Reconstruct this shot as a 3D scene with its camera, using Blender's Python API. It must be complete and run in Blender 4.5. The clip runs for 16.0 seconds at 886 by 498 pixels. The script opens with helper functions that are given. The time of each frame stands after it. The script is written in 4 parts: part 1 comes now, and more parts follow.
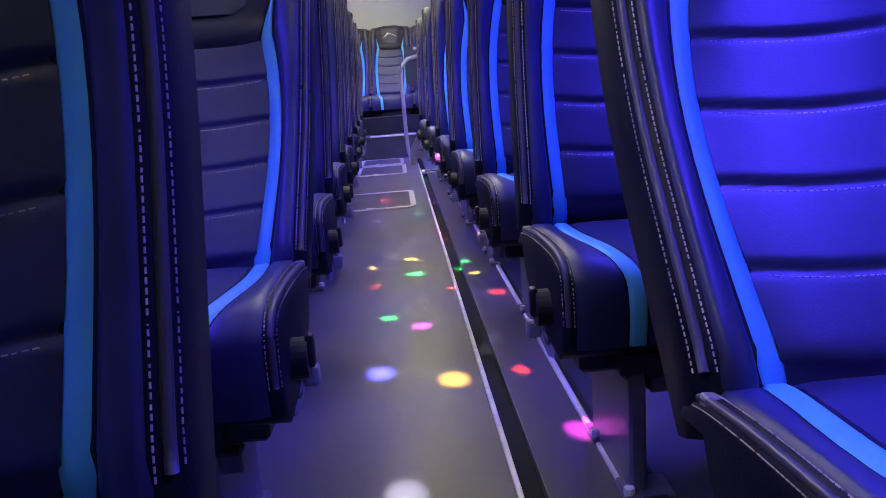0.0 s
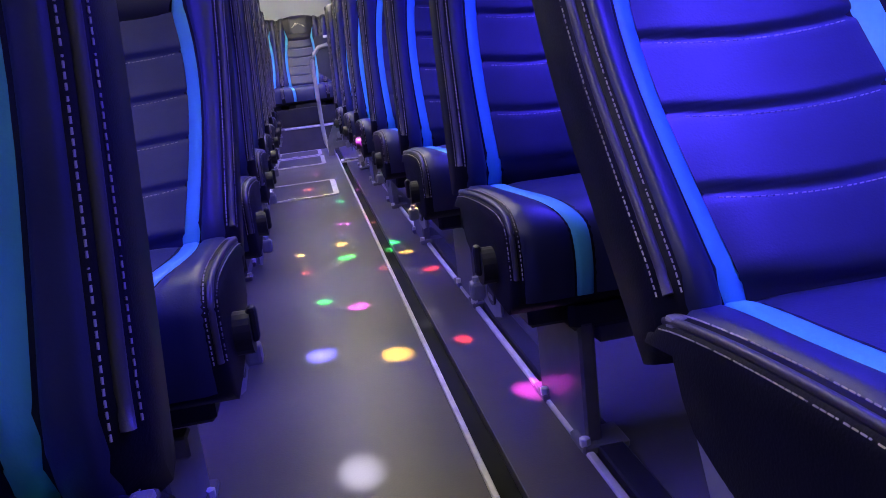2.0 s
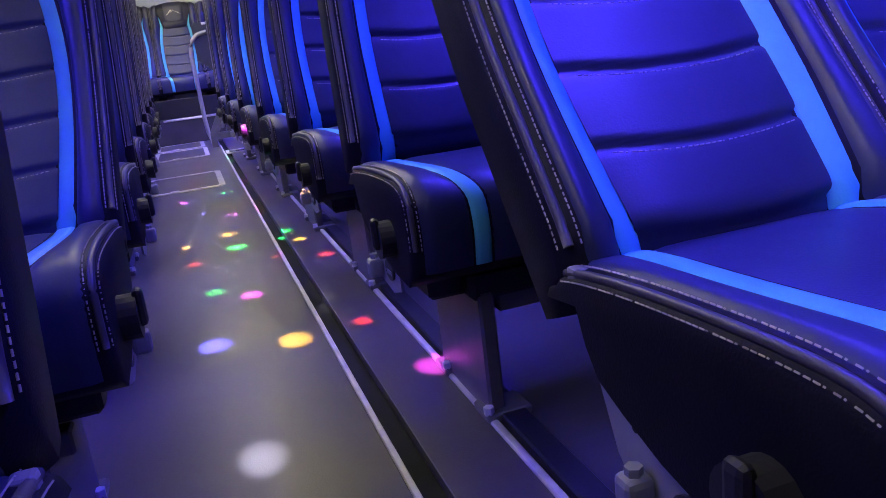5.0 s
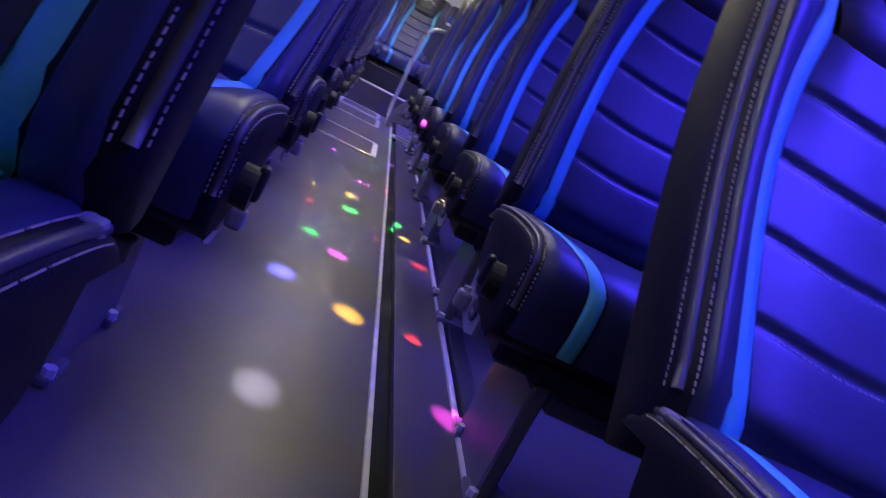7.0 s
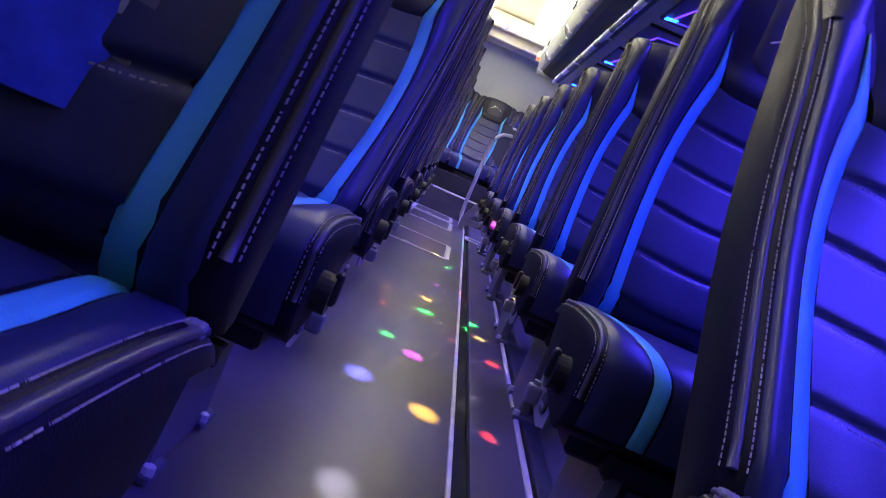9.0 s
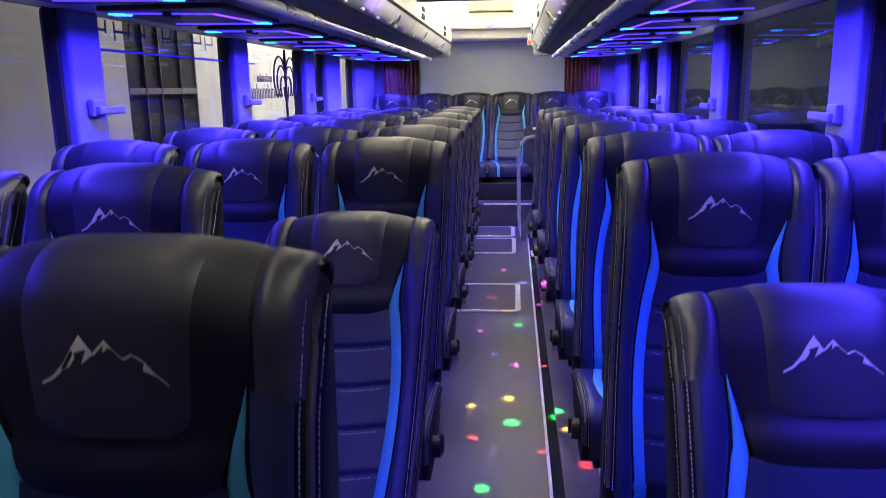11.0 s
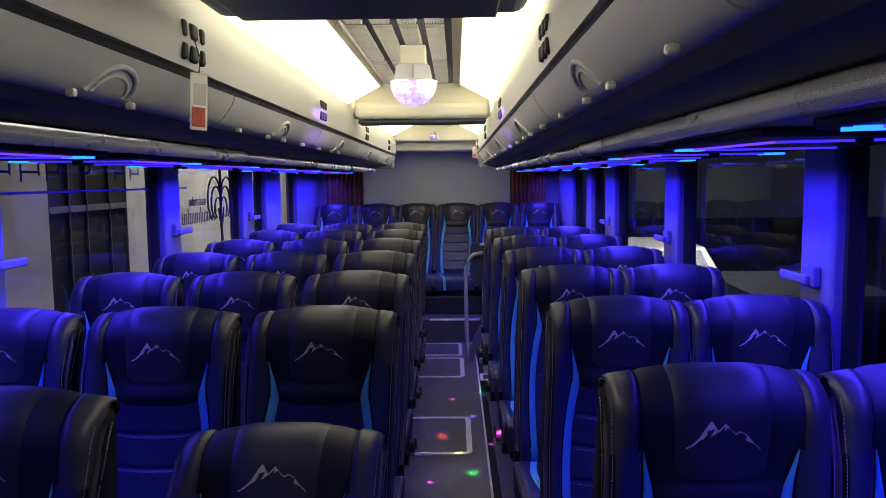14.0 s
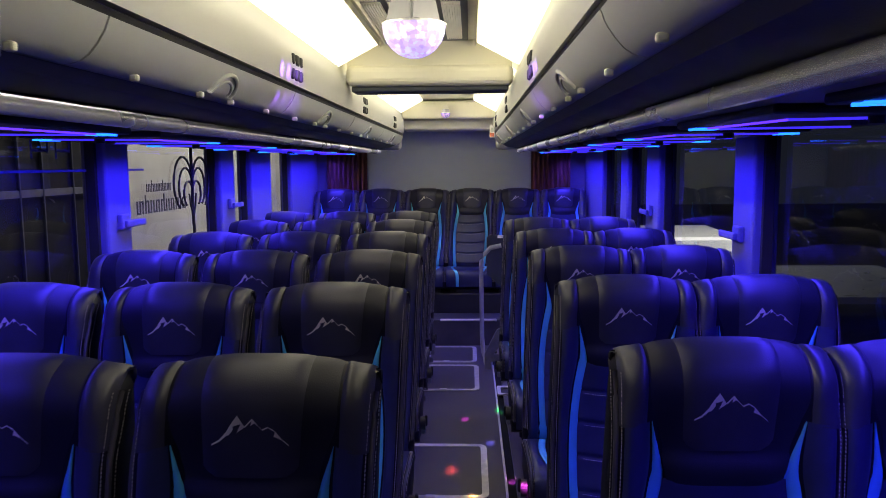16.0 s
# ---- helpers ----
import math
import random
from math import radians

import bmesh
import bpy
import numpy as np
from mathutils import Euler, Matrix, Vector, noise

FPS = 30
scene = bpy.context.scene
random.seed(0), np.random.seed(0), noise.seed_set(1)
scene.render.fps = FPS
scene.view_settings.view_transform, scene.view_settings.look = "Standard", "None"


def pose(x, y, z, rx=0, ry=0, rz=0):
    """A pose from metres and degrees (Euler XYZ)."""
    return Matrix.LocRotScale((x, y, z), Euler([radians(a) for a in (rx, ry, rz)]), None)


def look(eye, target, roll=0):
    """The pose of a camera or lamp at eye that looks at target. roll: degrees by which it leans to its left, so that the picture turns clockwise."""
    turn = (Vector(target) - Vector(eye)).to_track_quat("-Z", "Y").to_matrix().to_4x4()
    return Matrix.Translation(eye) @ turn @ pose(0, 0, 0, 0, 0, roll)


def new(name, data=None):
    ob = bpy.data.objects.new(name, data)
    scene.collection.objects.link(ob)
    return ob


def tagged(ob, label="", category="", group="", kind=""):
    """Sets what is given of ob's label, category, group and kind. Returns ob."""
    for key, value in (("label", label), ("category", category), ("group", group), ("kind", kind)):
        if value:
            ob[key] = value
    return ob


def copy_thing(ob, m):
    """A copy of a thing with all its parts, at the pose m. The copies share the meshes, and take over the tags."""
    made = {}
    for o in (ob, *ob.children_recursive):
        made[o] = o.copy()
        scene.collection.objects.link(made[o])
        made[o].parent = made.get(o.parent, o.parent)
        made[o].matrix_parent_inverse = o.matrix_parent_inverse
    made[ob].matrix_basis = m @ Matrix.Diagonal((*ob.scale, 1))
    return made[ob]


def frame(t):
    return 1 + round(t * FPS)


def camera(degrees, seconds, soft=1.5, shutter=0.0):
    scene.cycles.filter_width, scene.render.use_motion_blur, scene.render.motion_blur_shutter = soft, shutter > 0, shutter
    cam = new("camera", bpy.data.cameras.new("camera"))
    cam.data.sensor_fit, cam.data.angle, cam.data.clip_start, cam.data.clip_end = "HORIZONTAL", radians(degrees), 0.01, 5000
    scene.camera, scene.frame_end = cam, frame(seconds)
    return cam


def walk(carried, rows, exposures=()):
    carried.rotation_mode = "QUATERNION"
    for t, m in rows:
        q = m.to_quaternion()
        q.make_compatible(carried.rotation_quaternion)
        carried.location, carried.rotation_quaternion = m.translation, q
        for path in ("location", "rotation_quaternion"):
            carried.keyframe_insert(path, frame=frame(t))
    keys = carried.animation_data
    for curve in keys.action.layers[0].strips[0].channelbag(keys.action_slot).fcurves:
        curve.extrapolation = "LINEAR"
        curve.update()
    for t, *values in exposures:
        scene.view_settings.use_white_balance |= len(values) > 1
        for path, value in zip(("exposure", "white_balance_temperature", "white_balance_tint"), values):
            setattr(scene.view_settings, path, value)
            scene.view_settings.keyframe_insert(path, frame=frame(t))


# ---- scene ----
cam = camera(61.2, 16.0, soft=0.85, shutter=0.22)
PATH = [
    (0, (-0.063, -3.699, 0.62), (0.033, -1.752, 0.176), -4.2),
    (0.5, (-0.07, -3.693, 0.604), (0.078, -1.757, 0.123), -4.2),
    (1, (-0.076, -3.686, 0.589), (0.123, -1.761, 0.084), -5.1),
    (1.5, (-0.082, -3.683, 0.583), (0.177, -1.764, 0.084), -6.3),
    (2, (-0.093, -3.681, 0.575), (0.206, -1.763, 0.092), -6.8),
    (2.5, (-0.099, -3.679, 0.569), (0.258, -1.771, 0.09), -7.4),
    (3, (-0.1, -3.677, 0.56), (0.332, -1.786, 0.072), -7.5),
    (3.5, (-0.099, -3.677, 0.553), (0.412, -1.812, 0.041), -7.7),
    (4, (-0.098, -3.675, 0.548), (0.446, -1.824, 0.02), -7.8),
    (4.2, (-0.098, -3.673, 0.548), (0.461, -1.829, 0.012), -7.8),
    (6.3, (-0.111, -3.674, 0.534), (0.464, -1.824, 0.036), 1.4),
    (6.5, (-0.11, -3.66, 0.524), (0.46, -1.801, 0.056), 7.7),
    (7, (-0.121, -3.642, 0.495), (0.211, -1.711, 0.098), 27.6),
    (7.5, (-0.133, -3.604, 0.479), (-0.074, -1.645, 0.081), 42.0),
    (8, (-0.148, -3.611, 0.476), (-0.139, -1.644, 0.114), 47.7),
    (8.2, (-0.147, -3.632, 0.481), (-0.122, -1.658, 0.165), 46.2),
    (10.3, (-0.048, -3.756, 0.767), (-0.18, -1.787, 0.44), -11.6),
    (10.5, (-0.049, -3.766, 0.859), (-0.217, -1.804, 0.509), -7.2),
    (11, (-0.034, -3.766, 1.149), (-0.222, -1.819, 0.732), -1.0),
    (11.5, (-0.07, -3.743, 1.263), (-0.193, -1.784, 0.879), -0.5),
    (12, (-0.109, -3.722, 1.308), (-0.14, -1.743, 1.021), -0.5),
    (12.5, (-0.14, -3.73, 1.331), (-0.133, -1.742, 1.113), -0.3),
    (13, (-0.15, -3.735, 1.334), (-0.137, -1.746, 1.131), -0.2),
    (13.5, (-0.128, -3.651, 1.336), (-0.13, -1.66, 1.142), -0.3),
    (14, (-0.068, -3.494, 1.329), (-0.103, -1.503, 1.144), -0.6),
    (14.5, (-0.033, -3.376, 1.33), (-0.105, -1.386, 1.142), -0.5),
    (15, (-0.051, -3.222, 1.326), (-0.134, -1.234, 1.125), -0.3),
    (15.5, (-0.082, -3.024, 1.323), (-0.162, -1.037, 1.106), -0.3),
    (16, (-0.069, -2.802, 1.315), (-0.142, -0.816, 1.089), -0.4),
]
EXPOSURES = [(0, 1.68), (4.2, 1.6), (6.5, 1.48), (7.0, 1.4), (8.0, 1.42), (10.3, 1.65), (11.0, 1.35), (11.5, 0.95), (12.0, 0.5), (12.5, 0.18), (13.5, 0.12), (16, -0.03)]
walk(cam, [(t, look(eye, target, roll)) for t, eye, target, roll in PATH], EXPOSURES)

# ---- plan of the bus: y runs from front to rear, z = 0 is the aisle floor ----
XC = -0.235                    # centre line of the body
X_LEFT, X_RIGHT = -1.395, 0.925  # inner faces of the side walls
Y_FRONT, Y_REAR = -5.2, 3.56
PITCH = 0.72                   # seat rows
R_ROW, L_ROW = -3.15, -3.27    # cushion joint of the first rows
R_X = (0.335, 0.69)
L_X = (-1.205, -0.808, -0.413)
Z_RACK, Z_CEIL = 1.40, 1.80

# ---- world and lights ----
world = bpy.data.worlds.new("night")
scene.world = world
world.use_nodes = True
world.node_tree.nodes["Background"].inputs[0].default_value = (0.012, 0.014, 0.022, 1)
world.node_tree.nodes["Background"].inputs[1].default_value = 1.1


def area_lamp(name, m, size, size_y, power, colour, spread=180):
    data = bpy.data.lights.new(name, "AREA")
    data.shape, data.size, data.size_y = "RECTANGLE", size, size_y
    data.energy, data.color, data.spread = power, colour, radians(spread)
    ob = new(name, data)
    ob.matrix_world = m
    return ob


BLUE = (0.054, 0.032, 1.0)
# blue strips under the luggage racks
area_lamp("rack_light", pose(-1.19, 0.0, 1.370, 0, 6, 0), 0.10, 6.84, 68, BLUE, 150)
area_lamp("rack_light", pose(0.71, -0.10, 1.370, 0, -7, 0), 0.10, 7.0, 70, BLUE, 150)
# warm white tubes in the ceiling coves
for y0, y1, z, power, tilt, spread in ((-4.4, -1.96, 1.640, 2.5, 66, 100), (-1.9, 0.24, 1.708, 2.7, 80, 95), (0.47, 2.95, 1.715, 4.2, 76, 100)):
    for sx in (-1, 1):
        area_lamp("cove_light", pose(XC + sx * 0.31, (y0 + y1) / 2, z, 0, sx * tilt, 0), 0.04, y1 - y0, power, (1.0, 0.93, 0.72), spread)
# street lamps outside
area_lamp("yard_light", look((-1.9, 4.2, 3.6), (-3.0, 4.2, 0.8)), 4.0, 0.6, 380, (1.0, 0.95, 0.85))
area_lamp("yard_light", look((3.2, 5.2, 3.0), (2.8, 6.6, 0.3)), 0.5, 0.5, 240, (1.0, 0.97, 0.9))

# ---- materials ----


def material(name, colour, rough=0.5, metal=0.0, vary=0.25, scale=9.0, bump=0.15, bump_scale=180.0, coat=0.0, spec=0.5):
    """A surface with blotches at one scale, grain at another and a fine relief."""
    mat = bpy.data.materials.new(name)
    mat.use_nodes = True
    nt = mat.node_tree
    b = nt.nodes["Principled BSDF"]
    tc = nt.nodes.new("ShaderNodeTexCoord")
    n1 = nt.nodes.new("ShaderNodeTexNoise")
    n1.inputs["Scale"].default_value, n1.inputs["Detail"].default_value = scale, 6
    n2 = nt.nodes.new("ShaderNodeTexNoise")
    n2.inputs["Scale"].default_value, n2.inputs["Detail"].default_value = bump_scale, 3
    nt.links.new(tc.outputs["Object"], n1.inputs["Vector"])
    nt.links.new(tc.outputs["Object"], n2.inputs["Vector"])
    ramp = nt.nodes.new("ShaderNodeValToRGB")
    ramp.color_ramp.elements[0].position, ramp.color_ramp.elements[1].position = 0.3, 0.7
    ramp.color_ramp.elements[0].color = (*[c * (1 - vary) for c in colour], 1)
    ramp.color_ramp.elements[1].color = (*[min(1, c * (1 + vary)) for c in colour], 1)
    nt.links.new(n1.outputs["Fac"], ramp.inputs["Fac"])
    nt.links.new(ramp.outputs["Color"], b.inputs["Base Color"])
    rr = nt.nodes.new("ShaderNodeMapRange")
    rr.inputs["To Min"].default_value, rr.inputs["To Max"].default_value = max(0.03, rough - 0.1), min(1, rough + 0.12)
    nt.links.new(n1.outputs["Fac"], rr.inputs["Value"])
    nt.links.new(rr.outputs["Result"], b.inputs["Roughness"])
    b.inputs["Metallic"].default_value = metal
    b.inputs["Specular IOR Level"].default_value = spec
    b.inputs["Coat Weight"].default_value = coat
    if bump:
        bp = nt.nodes.new("ShaderNodeBump")
        bp.inputs["Strength"].default_value, bp.inputs["Distance"].default_value = bump, 0.001
        nt.links.new(n2.outputs["Fac"], bp.inputs["Height"])
        nt.links.new(bp.outputs["Normal"], b.inputs["Normal"])
    return mat


def glow(name, colour, strength):
    mat = bpy.data.materials.new(name)
    mat.use_nodes = True
    b = mat.node_tree.nodes["Principled BSDF"]
    b.inputs["Base Color"].default_value = (*colour, 1)
    b.inputs["Emission Color"].default_value = (*colour, 1)
    b.inputs["Emission Strength"].default_value = strength
    return mat


def tinted_glass(name, tint):
    mat = bpy.data.materials.new(name)
    mat.use_nodes = True
    nt = mat.node_tree
    nt.nodes.remove(nt.nodes["Principled BSDF"])
    clear = nt.nodes.new("ShaderNodeBsdfTransparent")
    clear.inputs["Color"].default_value = (*tint, 1)
    shine = nt.nodes.new("ShaderNodeBsdfGlossy")
    shine.inputs["Roughness"].default_value = 0.02
    fres = nt.nodes.new("ShaderNodeFresnel")
    fres.inputs["IOR"].default_value = 1.5
    mix = nt.nodes.new("ShaderNodeMixShader")
    nt.links.new(fres.outputs["Fac"], mix.inputs["Fac"])
    nt.links.new(clear.outputs["BSDF"], mix.inputs[1])
    nt.links.new(shine.outputs["BSDF"], mix.inputs[2])
    nt.links.new(mix.outputs["Shader"], nt.nodes["Material Output"].inputs["Surface"])
    return mat


def facet_glow(name, strength, dark, light):
    """A dome of small facets, each with its own brightness and hue."""
    mat = glow(name, light, strength)
    nt = mat.node_tree
    b = nt.nodes["Principled BSDF"]
    b.inputs["Roughness"].default_value = 0.15
    tc = nt.nodes.new("ShaderNodeTexCoord")
    vor = nt.nodes.new("ShaderNodeTexVoronoi")
    vor.inputs["Scale"].default_value = 90
    nt.links.new(tc.outputs["Object"], vor.inputs["Vector"])
    ramp = nt.nodes.new("ShaderNodeValToRGB")
    ramp.color_ramp.elements[0].color, ramp.color_ramp.elements[1].color = (*dark, 1), (*light, 1)
    mid = ramp.color_ramp.elements.new(0.6)
    mid.color = (0.55, 0.42, 0.98, 1)
    nt.links.new(vor.outputs["Color"], ramp.inputs["Fac"])
    nt.links.new(ramp.outputs["Color"], b.inputs["Emission Color"])
    nt.links.new(ramp.outputs["Color"], b.inputs["Base Color"])
    return mat


M = {
    "floor": material("floor_vinyl", (0.086, 0.075, 0.084), 0.34, vary=0.24, scale=3.5, bump=0.25, bump_scale=260),
    "side_floor": material("side_floor_vinyl", (0.07, 0.066, 0.075), 0.5, vary=0.25, scale=5, bump=0.2),
    "leather_panel": material("quilted_leather", (0.024, 0.028, 0.085), 0.38, vary=0.18, scale=14, bump=0.18, bump_scale=420),
    "leather_side": material("dark_leather", (0.007, 0.007, 0.012), 0.52, vary=0.25, scale=12, bump=0.35, bump_scale=420, spec=0.22),
    "leather_collar": material("collar_leather", (0.013, 0.013, 0.024), 0.45, vary=0.2, scale=14, bump=0.25, bump_scale=420, spec=0.35),
    "leather_head": material("head_leather", (0.031, 0.030, 0.050), 0.38, vary=0.18, scale=14, bump=0.25, bump_scale=420),
    "leather_grey": material("corner_leather", (0.075, 0.070, 0.076), 0.34, vary=0.15, scale=12, bump=0.3, bump_scale=420),
    "stripe": material("light_blue_leather", (0.10, 0.50, 0.66), 0.45, vary=0.10, scale=12, bump=0.3, bump_scale=420),
    "stitch": material("pale_thread", (0.52, 0.47, 0.42), 0.75, vary=0.15, bump=0),
    "emblem": material("gold_thread", (0.86, 0.80, 0.64), 0.42, vary=0.15, bump=0.2),
    "plastic": material("black_plastic", (0.02, 0.02, 0.023), 0.45, vary=0.2, bump=0.2, bump_scale=300),
    "grey_metal": material("grey_painted_metal", (0.16, 0.155, 0.165), 0.42, vary=0.2, scale=20, bump=0.1),
    "bracket": material("pale_bracket_paint", (0.27, 0.27, 0.29), 0.45, vary=0.12, scale=18, bump=0.15),
    "steel": material("brushed_steel", (0.84, 0.83, 0.81), 0.30, metal=0.15, vary=0.04, scale=2.5, bump=0),
    "rail_metal": material("polished_rail_metal", (0.62, 0.62, 0.63), 0.26, metal=0.7, vary=0.04, scale=3, bump=0),
    "rail_paint": material("grey_rail_paint", (0.36, 0.36, 0.38), 0.4, vary=0.1, scale=12, bump=0.1),
    "alu": material("worn_aluminium", (0.72, 0.70, 0.68), 0.45, metal=0.35, vary=0.15, scale=25, bump=0.2),
    "channel": material("dark_channel", (0.014, 0.015, 0.018), 0.8, vary=0.5, scale=10, bump=0.3, spec=0.2),
    "rack": material("beige_rack_panel", (0.41, 0.41, 0.36), 0.40, vary=0.03, scale=1.5, bump=0),
    # near-black, for the rack's own shade under the lids
    "rack_shade": material("rack_panel_shade", (0.030, 0.030, 0.030), 0.5, vary=0.2, bump=0.3),
    "ceiling": material("cream_ceiling", (0.78, 0.75, 0.60), 0.5, vary=0.05, scale=4, bump=0.05),
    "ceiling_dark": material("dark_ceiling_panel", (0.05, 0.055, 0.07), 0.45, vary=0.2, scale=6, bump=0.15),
    "grille": material("ribbed_grille_metal", (0.78, 0.75, 0.64), 0.5, vary=0.08, bump=0.1),
    "wall": material("side_wall_lining", (0.30, 0.30, 0.32), 0.55, vary=0.1, scale=5, bump=0.2),
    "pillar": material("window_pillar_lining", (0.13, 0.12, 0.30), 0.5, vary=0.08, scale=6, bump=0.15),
    "rear": material("grey_rear_panel", (0.50, 0.55, 0.49), 0.65, vary=0.05, scale=3, bump=0.2),
    "curtain": material("brown_curtain_cloth", (0.17, 0.055, 0.03), 0.85, vary=0.25, scale=12, bump=0.4, bump_scale=300),
    "film_print": material("blue_film", (0.05, 0.04, 0.32), 0.5, vary=0.1, bump=0),
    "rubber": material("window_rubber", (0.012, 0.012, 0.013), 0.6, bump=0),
    "decal": material("black_decal", (0.012, 0.012, 0.014), 0.5, bump=0),
    # strong blue base stands for the rack strips mirrored in the plastic
    "gloss_plastic": material("plastic_blue_reflection", (0.05, 0.08, 0.90), 0.13, vary=0.6, scale=16, bump=0.4, bump_scale=25),
    "bolt_print": material("pale_blue_print", (0.14, 0.18, 0.75), 0.3, vary=0.1, bump=0),
    "frosted": material("frosted_plastic", (0.16, 0.16, 0.19), 0.45, vary=0.1, bump=0.1),
    "white_print": material("white_print", (0.42, 0.42, 0.46), 0.5, vary=0.06, bump=0),
    "blue_print": material("dark_print", (0.015, 0.018, 0.05), 0.5, vary=0.1, bump=0),
    "paper": material("paper_tag", (0.75, 0.72, 0.66), 0.7, vary=0.06, bump=0.1),
    "tag_red": material("tag_print", (0.45, 0.09, 0.04), 0.7, vary=0.4, scale=40, bump=0),
    "concrete": material("lit_concrete_wall", (0.48, 0.46, 0.42), 0.85, vary=0.16, scale=2.5, bump=0.5, bump_scale=40),
    "gate": material("dark_steel_gate", (0.008, 0.008, 0.01), 0.7, vary=0.3, scale=5, spec=0.2),
    "asphalt": material("yard_asphalt", (0.06, 0.06, 0.06), 0.9, vary=0.3, scale=3, bump=0.6, bump_scale=60),
    "car_paint": material("silver_car_paint", (0.66, 0.66, 0.64), 0.35, vary=0.05, coat=0.5, bump=0),
    "car_dark": material("dark_car_paint", (0.06, 0.065, 0.075), 0.3, vary=0.1, coat=0.6, bump=0),
    "glass": tinted_glass("tinted_window_glass", (0.66, 0.67, 0.69)),
    "blue_glow": glow("blue_led", (0.01, 0.11, 1.0), 4.5),
    "violet_glow": glow("violet_led", (0.075, 0.02, 1.0), 2.8),
    "bar_glow": glow("blue_bar_led", (0.05, 0.025, 1.0), 1.2),
    "white_glow": glow("cove_tube", (1.0, 0.93, 0.70), 2.2),
    "disco_glow": facet_glow("disco_dome", 1.1, (0.42, 0.30, 0.90), (1.0, 0.94, 1.0)),
    "disco_dim": facet_glow("disco_dome_dim", 0.4, (0.05, 0.08, 0.25), (0.6, 0.3, 0.4)),
}

# ---- mesh helpers ----


def mesh_of(name, verts, faces, mat, smooth=False):
    me = bpy.data.meshes.new(name)
    me.from_pydata([tuple(v) for v in verts], [], faces)
    me.materials.append(mat)
    if smooth:
        me.polygons.foreach_set("use_smooth", [True] * len(me.polygons))
    me.update()
    return me


def part(name, data, mat, parent, label="", smooth=False, kind=""):
    """data: (verts, faces) or a bmesh; one mesh object under parent."""
    if isinstance(data, tuple):
        me = mesh_of(name, data[0], data[1], mat, smooth)
    else:
        me = bpy.data.meshes.new(name)
        data.to_mesh(me)
        data.free()
        me.materials.append(mat)
        if smooth:
            me.polygons.foreach_set("use_smooth", [True] * len(me.polygons))
    ob = new(name, me)
    ob.parent = parent
    if label or kind:
        tagged(ob, label, kind=kind)
    return ob


def thing(name, label, category, kind="", group="", at=(0, 0, 0)):
    ob = new(name)
    ob.empty_display_size = 0.1
    ob.location = at
    return tagged(ob, label, category, group, kind)


def box(x0, x1, y0, y1, z0, z1, bevel=0.0, segments=2):
    bm = bmesh.new()
    bmesh.ops.create_cube(bm, size=1.0, matrix=Matrix.Translation(((x0 + x1) / 2, (y0 + y1) / 2, (z0 + z1) / 2)) @ Matrix.Diagonal((x1 - x0, y1 - y0, z1 - z0, 1)))
    if bevel:
        bmesh.ops.bevel(bm, geom=bm.edges[:], offset=bevel, segments=segments, affect="EDGES", profile=0.5)
    return bm


def prism(profile, y0, y1, steps=1):
    """A closed outline in x and z, drawn out along y."""
    n = len(profile)
    verts, faces = [], []
    for k in range(steps + 1):
        y = y0 + (y1 - y0) * k / steps
        verts += [(x, y, z) for x, z in profile]
    for k in range(steps):
        for i in range(n):
            j = (i + 1) % n
            faces.append((k * n + i, k * n + j, (k + 1) * n + j, (k + 1) * n + i))
    faces.append(tuple(range(n))[::-1])
    faces.append(tuple(range(steps * n, steps * n + n)))
    return verts, faces


def sheet(outline, axis, place, thick):
    """A flat plate: an outline in the two other axes, with a thickness along the axis."""
    def at(u, v, w):
        return {"x": (w, u, v), "y": (u, w, v), "z": (u, v, w)}[axis]
    n = len(outline)
    verts = [at(u, v, place) for u, v in outline] + [at(u, v, place + thick) for u, v in outline]
    faces = [tuple(range(n))[::-1], tuple(range(n, 2 * n))] + [(i, (i + 1) % n, n + (i + 1) % n, n + i) for i in range(n)]
    return verts, faces


def tube(points, radius, sides=8):
    """A round bar along a line of points."""
    pts = [Vector(p) for p in points]
    verts, faces = [], []
    for i, p in enumerate(pts):
        d = (pts[min(i + 1, len(pts) - 1)] - pts[max(i - 1, 0)]).normalized()
        up = Vector((0, 0, 1)) if abs(d.z) < 0.9 else Vector((1, 0, 0))
        a = d.cross(up).normalized()
        b = d.cross(a).normalized()
        verts += [p + a * (radius * math.cos(2 * math.pi * k / sides)) + b * (radius * math.sin(2 * math.pi * k / sides)) for k in range(sides)]
    for i in range(len(pts) - 1):
        for k in range(sides):
            j = (k + 1) % sides
            faces.append((i * sides + k, i * sides + j, (i + 1) * sides + j, (i + 1) * sides + k))
    faces += [tuple(range(sides)), tuple(range((len(pts) - 1) * sides, len(pts) * sides))[::-1]]
    return verts, faces


